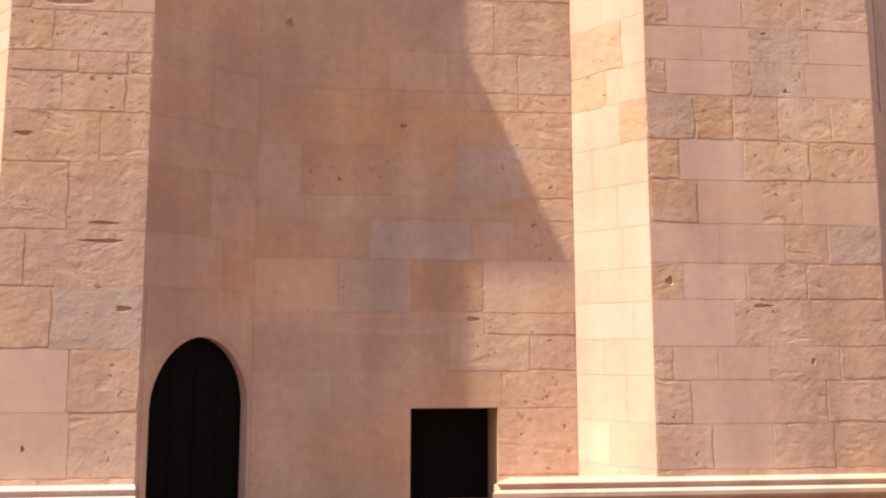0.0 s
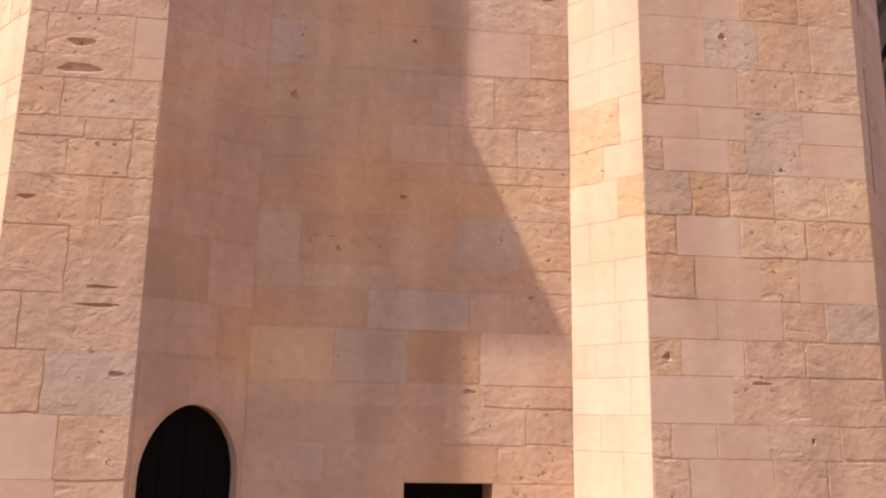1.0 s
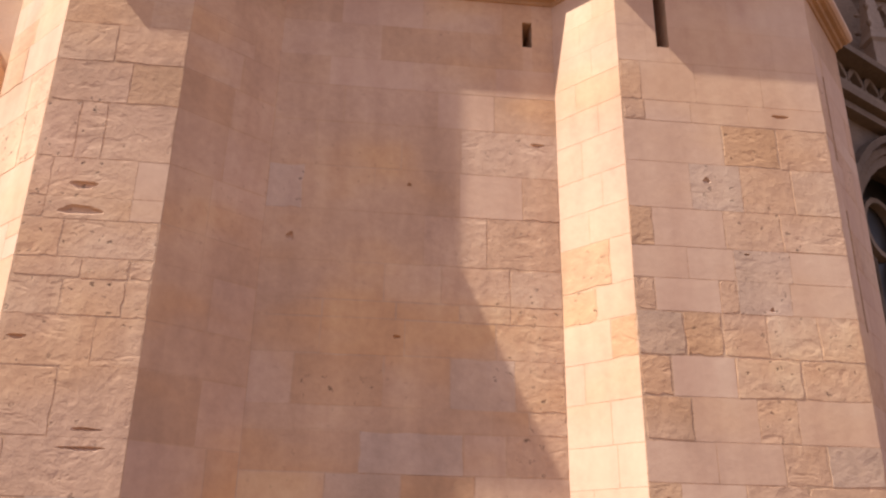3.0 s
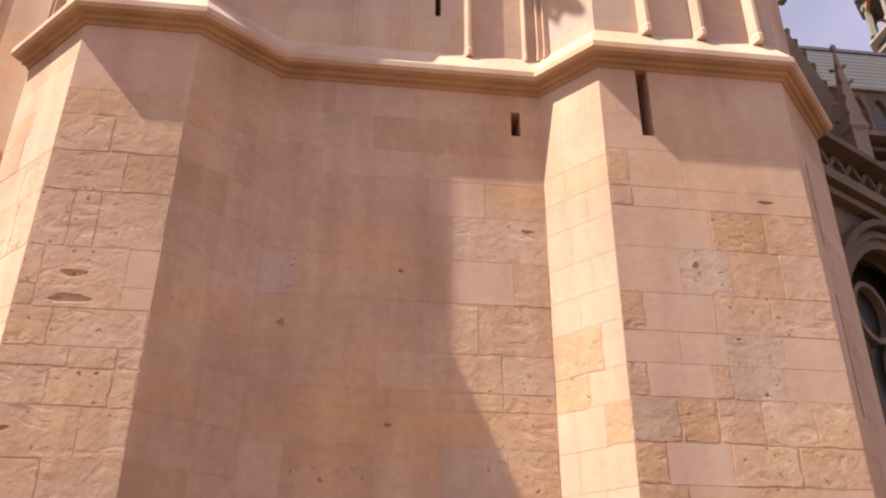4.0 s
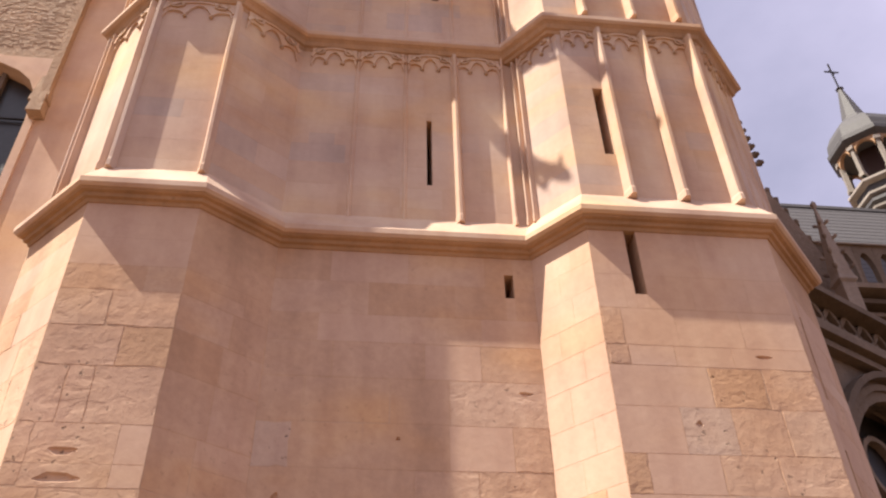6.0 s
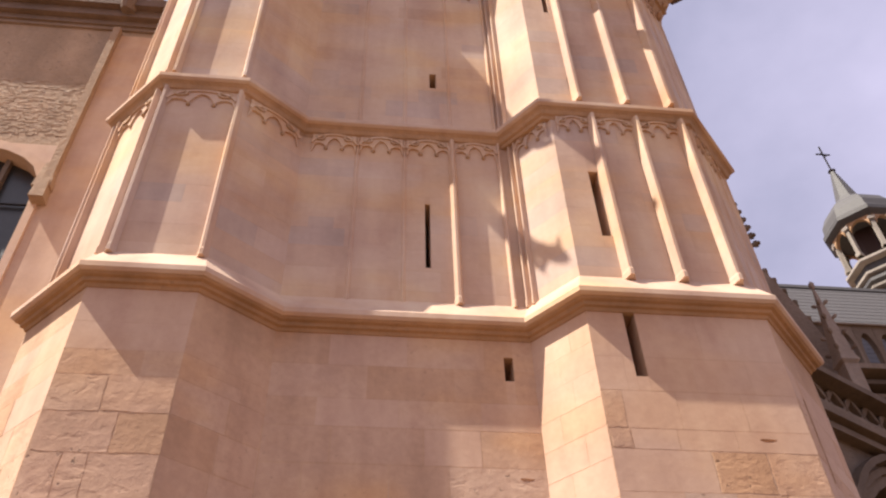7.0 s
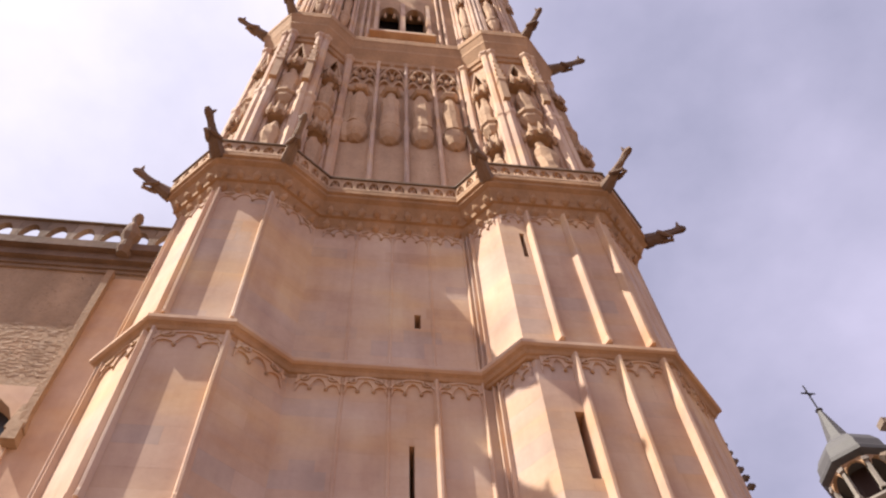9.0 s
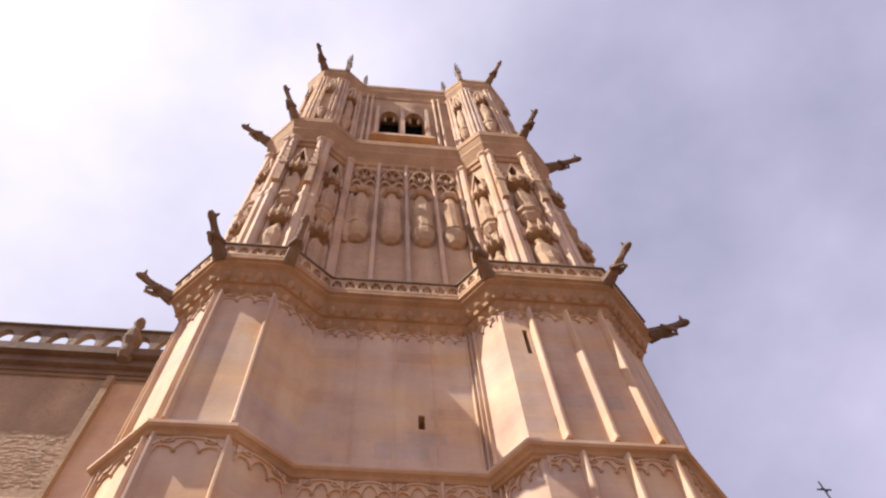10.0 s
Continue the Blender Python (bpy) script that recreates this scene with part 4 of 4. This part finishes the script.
# cornice, parapet, buttress strip with a beast on top
bm = bmesh.new()
for dd, z, h in ((0.12, 19.05, 0.17), (0.26, 19.22, 0.26), (0.42, 19.48, 0.3)):
    bm = bmesh.new()
    solid(bm, mN, (55.8, 0.5 + dd, h + 0.003), (27.9, dd / 2 - 0.25, z), 1.0)
    part("cornice_course", bm, GARGOYLE, nave, "dark brown cornice moulding")
bm = bmesh.new()
solid(bm, mN, (55.8, 0.06, 0.1), (27.9, 0.03, 18.95), 1.0)
part("cornice", bm, GARGOYLE, nave, "dark brown cornice")
balustrade(nave, "balustrade", [(-26.0, NY - 0.1), (-4.75, NY - 0.1)], [0], 19.78, 1.12, 0.66, 0.16, PARAPET, GREY, "pierced parapet of the nave")
bm = bmesh.new()
solid(bm, mN, (1.25, 0.12, 18.7), (ux(-5.3), 0.0, 0), 1.0)
part("pilaster", bm, DRESSED, nave, "smooth ashlar strip beside the tower")
bm = bmesh.new()
solid(bm, mN, (0.15, 0.26, 5.4), (ux(-5.95), 0.1, 13.4), 1.0)
solid(bm, mN, (0.26, 0.36, 0.5), (ux(-5.97), 0.14, 12.95), 0.8)
solid(bm, mN, (0.34, 0.3, 0.7), (ux(-6.0), 0.1, 13.3), 0.6)
part("buttress_strip", bm, RUBBLE, nave, "narrow stained buttress strip")
bm = bmesh.new()
lathe(bm, pose(-5.85, NY - 0.3, 19.35, 10, 0, 0) @ Matrix.Scale(0.68, 4), [(0.24, 0), (0.3, 0.3), (0.27, 0.7), (0.33, 1.05), (0.28, 1.5), (0.15, 1.75), (0.17, 1.95), (0.22, 2.1), (0.18, 2.3), (0.05, 2.42)], 9)
for v in bm.verts:
    v.co += noise.noise_vector(v.co * 3.0) * 0.06
part("parapet_figure", bm, GARGOYLE, nave, "worn crouching stone beast on the parapet")
bm = bmesh.new()
q = [(-9.2 + 3.6 * math.sin(math.radians(a)), 7.2 + 3.2 * math.cos(math.radians(a))) for a in range(0, 100, 9)]
strip(bm, mN, [(ux(x), z) for x, z in q], [(ux((x + 9.2) * 1.14 - 9.2), (z - 7.2) * 1.14 + 7.2) for x, z in q], 0.5, -0.05)
part("arch_moulding", bm, DRESSED, nave)
stones = bmesh.new()
for k in range(6500):
    x, z = rng.uniform(-14, -6.1), rng.uniform(10.5, 16.9) - rng.random() ** 3
    if wa - 0.4 < x < wb + 0.35 and z < wt + 0.4:
        continue
    w, h = rng.uniform(0.04, 0.1), rng.uniform(0.025, 0.055)
    solid(stones, mN @ pose(ux(x), 0.0, z, 0, rng.uniform(-8, 8), 0), (2 * w, rng.uniform(0.006, 0.02), h), (0, 0, 0), 0.85)
part("rubble_stone", stones, RUBBLE, nave_wall, "rough small stones", kind="stuff")

# ---- choir and roofs beyond the tower ----
choir = empty("church_choir", (14, 18, 0), "weathered choir of the church, shade put into its stone colour, with balustrades and slate roof", "church")
cy = 18.0
bm = bmesh.new()
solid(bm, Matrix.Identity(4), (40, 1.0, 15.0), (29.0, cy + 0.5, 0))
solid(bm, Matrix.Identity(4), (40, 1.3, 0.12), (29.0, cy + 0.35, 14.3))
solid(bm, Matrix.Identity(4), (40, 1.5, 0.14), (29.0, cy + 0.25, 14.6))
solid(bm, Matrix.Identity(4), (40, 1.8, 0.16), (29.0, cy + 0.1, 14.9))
part("upper_wall", bm, GREY, choir, "weathered upper wall with string mouldings, coloured dark for shade")
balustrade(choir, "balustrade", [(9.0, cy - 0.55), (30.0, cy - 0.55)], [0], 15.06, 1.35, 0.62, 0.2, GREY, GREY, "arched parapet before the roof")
bm = bmesh.new()
v = [bm.verts.new(c) for c in ((9, 19.2, 15.5), (50, 19.2, 15.5), (50, 24.0, 24.1), (9, 24.0, 24.1), (9, 29, 15.5), (50, 29, 15.5))]
for f in ((0, 1, 2, 3), (3, 2, 5, 4), (0, 3, 4), (1, 5, 2), (0, 4, 5, 1)):
    bm.faces.new([v[i] for i in f])
roof = part("roof", bm, SLATE, choir, "grey slate roof")
bm = bmesh.new()
solid(bm, Matrix.Identity(4), (41, 0.3, 0.2), (29.5, 24.0, 24.0), 0.6)
part("ridge_capping", bm, LEAD, roof)
for k in range(26):
    bm = bmesh.new()
    y0, y1 = 19.2 + k * 4.8 / 26, 19.2 + (k + 1) * 4.8 / 26
    z0, z1 = 15.5 + k * 8.6 / 26, 15.5 + (k + 1) * 8.6 / 26
    vs = [bm.verts.new(c) for c in ((12, y0 - 0.03, z0 + 0.02), (32, y0 - 0.03, z0 + 0.02), (32, y1 - 0.018, z1 + 0.02), (12, y1 - 0.018, z1 + 0.02), (12, y0 - 0.022, z0 + 0.013), (32, y0 - 0.022, z0 + 0.013))]
    bm.faces.new(vs[:4])
    bm.faces.new((vs[0], vs[4], vs[5], vs[1]))
    part("slate_course", bm, SLATE, roof)

# a chapel facet with a pierced band over a wide arch
fa, fb = (7.6, 12.78), (16.4, 17.62)
mC, lC = face_frame(fa, fb)
bm = bmesh.new()
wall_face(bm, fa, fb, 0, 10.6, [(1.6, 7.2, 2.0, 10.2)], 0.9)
lower = part("chapel_wall", bm, GREY, choir, "chapel wall coloured dark for shade, with a great arched window")
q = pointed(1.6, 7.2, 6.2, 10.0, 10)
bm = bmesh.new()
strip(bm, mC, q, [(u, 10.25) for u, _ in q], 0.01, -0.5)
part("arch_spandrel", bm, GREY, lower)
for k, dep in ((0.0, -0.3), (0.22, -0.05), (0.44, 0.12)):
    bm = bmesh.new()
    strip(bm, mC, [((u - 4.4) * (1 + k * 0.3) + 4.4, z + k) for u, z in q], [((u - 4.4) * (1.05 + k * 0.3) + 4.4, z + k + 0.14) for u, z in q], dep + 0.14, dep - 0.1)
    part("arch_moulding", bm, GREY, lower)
bm = bmesh.new()
slab(bm, mC @ Matrix.Translation((0, -0.9, 0)), [(1.4, 1.9), (7.4, 1.9), (7.4, 10.3), (1.4, 10.3)], 0.03)
part("pane", bm, GLASS, lower, "dark leaded glass")
for k in range(1, 5):
    bm = bmesh.new()
    solid(bm, mC, (0.12, 0.2, 6), (1.6 + 5.6 * k / 5, -0.75, 2.0), 1.0)
    part("mullion", bm, GREY, lower)
for cx_, cz, rad in ((3.0, 7.6, 0.8), (5.6, 7.6, 0.8), (4.4, 8.8, 0.6)):
    ang = [2 * math.pi * i / 16 for i in range(17)]
    bm = bmesh.new()
    strip(bm, mC, [(cx_ + rad * math.cos(a), cz + rad * math.sin(a)) for a in ang], [(cx_ + (rad + 0.12) * math.cos(a), cz + (rad + 0.12) * math.sin(a)) for a in ang], -0.65, -0.85)
    part("tracery_ring", bm, GREY, lower)
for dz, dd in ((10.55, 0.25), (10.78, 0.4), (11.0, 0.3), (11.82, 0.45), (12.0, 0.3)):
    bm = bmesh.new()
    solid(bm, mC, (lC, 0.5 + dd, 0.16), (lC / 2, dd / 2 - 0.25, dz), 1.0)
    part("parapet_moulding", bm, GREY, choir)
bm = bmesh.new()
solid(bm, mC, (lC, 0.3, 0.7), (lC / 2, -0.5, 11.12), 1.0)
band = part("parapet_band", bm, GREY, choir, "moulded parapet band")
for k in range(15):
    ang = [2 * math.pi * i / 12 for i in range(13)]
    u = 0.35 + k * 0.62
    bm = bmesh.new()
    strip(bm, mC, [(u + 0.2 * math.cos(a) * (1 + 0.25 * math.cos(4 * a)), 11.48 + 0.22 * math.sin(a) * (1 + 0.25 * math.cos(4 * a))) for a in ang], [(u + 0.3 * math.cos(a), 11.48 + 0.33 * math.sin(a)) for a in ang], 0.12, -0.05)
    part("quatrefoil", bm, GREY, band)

# a crocketed gable and its small pinnacle on the parapet corner
bm = bmesh.new()
slab(bm, pose(10.9, 16.2, 0), [(-0.75, 11.5), (1.6, 11.5), (1.6, 14.2), (0.85, 16.1), (0.32, 17.35), (0.22, 17.35), (-0.75, 14.6)], 0.5)
gable = part("gable", bm, PARAPET, choir, "small weathered stone gable with crockets")
for x, z in ((11.17, 17.3), (11.33, 16.95), (11.5, 16.55), (11.68, 16.15), (11.88, 15.6), (12.1, 15.05), (12.3, 14.6), (10.95, 16.7)):
    bm = bmesh.new()
    lathe(bm, pose(x, 16.3, z, 0, 25, 0), [(0.05, -0.2), (0.09, 0.03), (0.14, 0.1), (0.05, 0.16), (0.09, 0.24), (0.02, 0.32)], 5)
    part("crocket", bm, GREY, gable)
pinnacle(choir, Matrix.Identity(4), 11.95, 15.6, 12.2, 4.3, 0.26, PARAPET)
pinnacle(choir, Matrix.Identity(4), 20.9, 20.0, 17.0, 9.6, 1.1, GREY)
bm = bmesh.new()
slab(bm, pose(0, 10.25, 0), [(6.3, 0), (6.55, 0), (6.55, 11.4), (6.76, 11.6), (6.76, 12.3), (6.6, 13.1), (6.3, 13.4)], 0.5)
buttress = part("side_buttress", bm, CORNICE, tower, "narrow side buttress with a crocketed gable")
for k in range(6):
    bm = bmesh.new()
    lathe(bm, pose(6.83 - 0.03 * k, 9.9, 11.9 + 0.2 * k, 0, 60, 0), [(0.04, -0.2), (0.05, 0.02), (0.075, 0.06), (0.03, 0.1), (0.045, 0.13), (0.01, 0.16)], 6)
    part("crocket", bm, GREY, buttress)

# ---- lantern turret on the roof ----
TX, TY = 23.0, 25.0
turret = empty("roof_turret", (TX, TY, 20), "octagonal lead-covered lantern turret with a cross on its spire", "turret")
bm = bmesh.new()
lathe(bm, pose(TX, TY, 21.0, 0, 0, 22.5), [(1.45, 0), (1.45, 4.0), (1.6, 4.1), (1.6, 4.25), (1.4, 4.4), (1.4, 5.3)], 8)
part("drum", bm, LEAD, turret, "dark lead-covered drum")
for z, r in ((24.6, 1.66), (25.4, 1.62), (26.1, 1.7)):
    bm = bmesh.new()
    lathe(bm, pose(TX, TY, z, 0, 0, 22.5), [(r - 0.25, 0), (r - 0.06, 0.05), (r, 0.1), (r, 0.22), (r - 0.22, 0.36)], 8)
    part("drum_moulding", bm, TURRET, turret, "pale stone moulding")
for k in range(8):
    a = math.radians(45 * k + 22.5)
    bm = bmesh.new()
    solid(bm, pose(TX + 1.42 * math.cos(a), TY + 1.42 * math.sin(a), 26.6, 0, 0, 45 * k + 22.5), (0.2, 0.17, 2.0), (0, 0, 0), 0.95)
    solid(bm, pose(TX + 1.44 * math.cos(a), TY + 1.44 * math.sin(a), 26.6, 0, 0, 45 * k + 22.5), (0.28, 0.26, 0.2), (0, 0, 0), 0.9)
    solid(bm, pose(TX + 1.44 * math.cos(a), TY + 1.44 * math.sin(a), 28.2, 0, 0, 45 * k + 22.5), (0.3, 0.28, 0.16), (0, 0, 0), 1.15)
    part("post", bm, TURRET, turret, "pale stone post")
    a = math.radians(45 * k)
    q = pointed(-0.42, 0.42, 1.35, 1.85, 6)
    bm = bmesh.new()
    m = pose(TX + 1.36 * math.cos(a), TY + 1.36 * math.sin(a), 26.6, 0, 0, 45 * k + 90)
    strip(bm, m, q, [(u * 1.25, 2.05) for u, _ in q], 0.09, -0.09)
    # the orange colour carries the warm light under these arches
    part("lantern_arch", bm, CORNICE, turret, "stone arch, orange glow of its lit underside put into the colour")
# added core: its dark colour paints the shade behind the lantern openings
bm = bmesh.new()
lathe(bm, pose(TX, TY, 26.4, 0, 0, 22.5), [(0.75, 0), (0.75, 2.3)], 8)
part("core", bm, LANTERN_SHADE, turret, "core painted dark red-brown for the shade inside the lantern")
bm = bmesh.new()
lathe(bm, pose(TX, TY, 28.5, 0, 0, 22.5), [(1.6, 0), (1.72, 0.1), (1.82, 0.2), (1.82, 0.42), (1.72, 0.55), (1.66, 1.0), (1.4, 1.5), (0.95, 1.95), (0.72, 2.1), (0.55, 2.45), (0.12, 4.6), (0.2, 4.66), (0.06, 4.8)], 8)
part("cap", bm, LEAD, turret, "bell-shaped lead cap and spirelet")
bm = bmesh.new()
solid(bm, pose(TX, TY, 33.2), (0.06, 0.06, 1.9))
solid(bm, pose(TX, TY, 34.45), (0.75, 0.06, 0.06))
solid(bm, pose(TX, TY, 34.45, 0, 45, 0), (0.35, 0.05, 0.05))
part("cross", bm, IRON, turret, "thin iron cross")


# ---- the blocks of the walls ----
def block_mesh(w, h, proud, gap, r, rag=0.0):
    """One hewn block: worn, slightly uneven edges round a face that stands proud of the joint; rag: how far the edges wander."""
    g, c = gap / 2, min(0.012, gap * 0.8)
    u0, u1, z0, z1 = g, w - g, g, h - g
    k = 4 if rag else 2
    rim = [(u0 + (u1 - u0) * i / k, z0) for i in range(k)] + [(u1, z0 + (z1 - z0) * i / k) for i in range(k)]
    rim += [(u1 - (u1 - u0) * i / k, z1) for i in range(k)] + [(u0, z1 - (z1 - z0) * i / k) for i in range(k)]
    n, mid = len(rim), (w / 2 + r.uniform(-0.1, 0.1) * w, h / 2 + r.uniform(-0.1, 0.1) * h)
    vs = [(u, -0.03, z) for u, z in rim]
    for u, z in rim:
        e = c + rag * r.random() ** 3
        vs.append((u + max(-e, min(e, mid[0] - u)), proud * r.uniform(0.85, 1.15), z + max(-e, min(e, mid[1] - z))))
    vs.append((mid[0], proud * 1.1, mid[1]))
    fs = [(i, (i + 1) % n, n + (i + 1) % n, n + i) for i in range(n)] + [(n + i, n + (i + 1) % n, 2 * n) for i in range(n)]
    return vs, fs


def joined(owner, poly, rects, proud, gap, material, label, seed):
    r = random.Random(seed)
    allv, allf = [], []
    for f, u0, u1, a, b in rects:
        m, _ = face_frame(poly[f], poly[f + 1])
        vs, fs = block_mesh(u1 - u0, b - a, r.uniform(*proud), gap, r)
        n = len(allv)
        allv += [m @ (Vector(v) + Vector((u0, 0, a))) for v in vs]
        allf += [tuple(n + i for i in q[::-1]) for q in fs]
    me = bpy.data.meshes.new("block_facing")
    me.from_pydata(allv, [], allf)
    me.materials.append(material)
    ob = new("block_facing", me)
    ob.parent = owner
    ob.matrix_parent_inverse = Matrix.Translation(-owner.location)
    return tagged(ob, label, kind="stuff")


# storeys two and three: smooth fine-jointed facing
joined(second_wall, poly2, lay(poly2, range(1, 8), 9.0, 12.75, (0.36, 0.46), (0.6, 1.1), holes2, 7), (0.003, 0.0031), 0.0004, DRESSED, "smooth fine-jointed limestone facing", 7)
joined(third_wall, poly3, lay(poly3, range(1, 8), 13.1, 18.0, (0.36, 0.46), (0.6, 1.1), holes3, 8), (0.003, 0.0031), 0.0004, DRESSED, "smooth fine-jointed limestone facing", 8)

rects = [q for q in rects if q not in DENTED]
r1 = random.Random(17)


def kind_of(q):
    """What a stone is cut from; face 3 gets only the shade tone, other side faces by chance."""
    if q in sort_of:
        return sort_of[q]
    return r1.choice((SHADE_TONE,) if q[0] == 3 else (SMOOTH, PALE, SMOOTH, ASHLAR))


# the lowest storey: the nearest stones one by one, the highest courses joined
high = {}
for q in rects:
    if q[3] > 7.0:
        high.setdefault(kind_of(q).name, []).append(q)
for k, name in enumerate(sorted(high)):
    joined(base_wall, poly1, high[name], (0.0018, 0.002), 0.0008, bpy.data.materials[name], "smooth upper courses", 3 + k)
for q in rects:
    if q[3] > 7.0:
        continue
    f, u0, u1, a, b = q
    m, _ = face_frame(poly1[f], poly1[f + 1])
    mat = kind_of(q)
    rough = mat in (ASHLAR, OCHRE, COOL)
    gap = r1.choice((0.0015, 0.002, 0.004, 0.009)) if rough else r1.choice((0.003, 0.005, 0.007) if f in (3, 4) else (0.0015, 0.0025, 0.0035))
    vs, fs = block_mesh(u1 - u0, b - a, r1.uniform(0.0015, 0.0045) if rough else r1.uniform(0.0016, 0.0022), gap, r1, 0.022 if rough else 0.004)
    me = bpy.data.meshes.new("stone")
    me.from_pydata(vs, [], [c[::-1] for c in fs])
    me.materials.append(mat)
    place_mesh("stone", me, base_wall, m @ Matrix.Translation((u0, 0, a)))
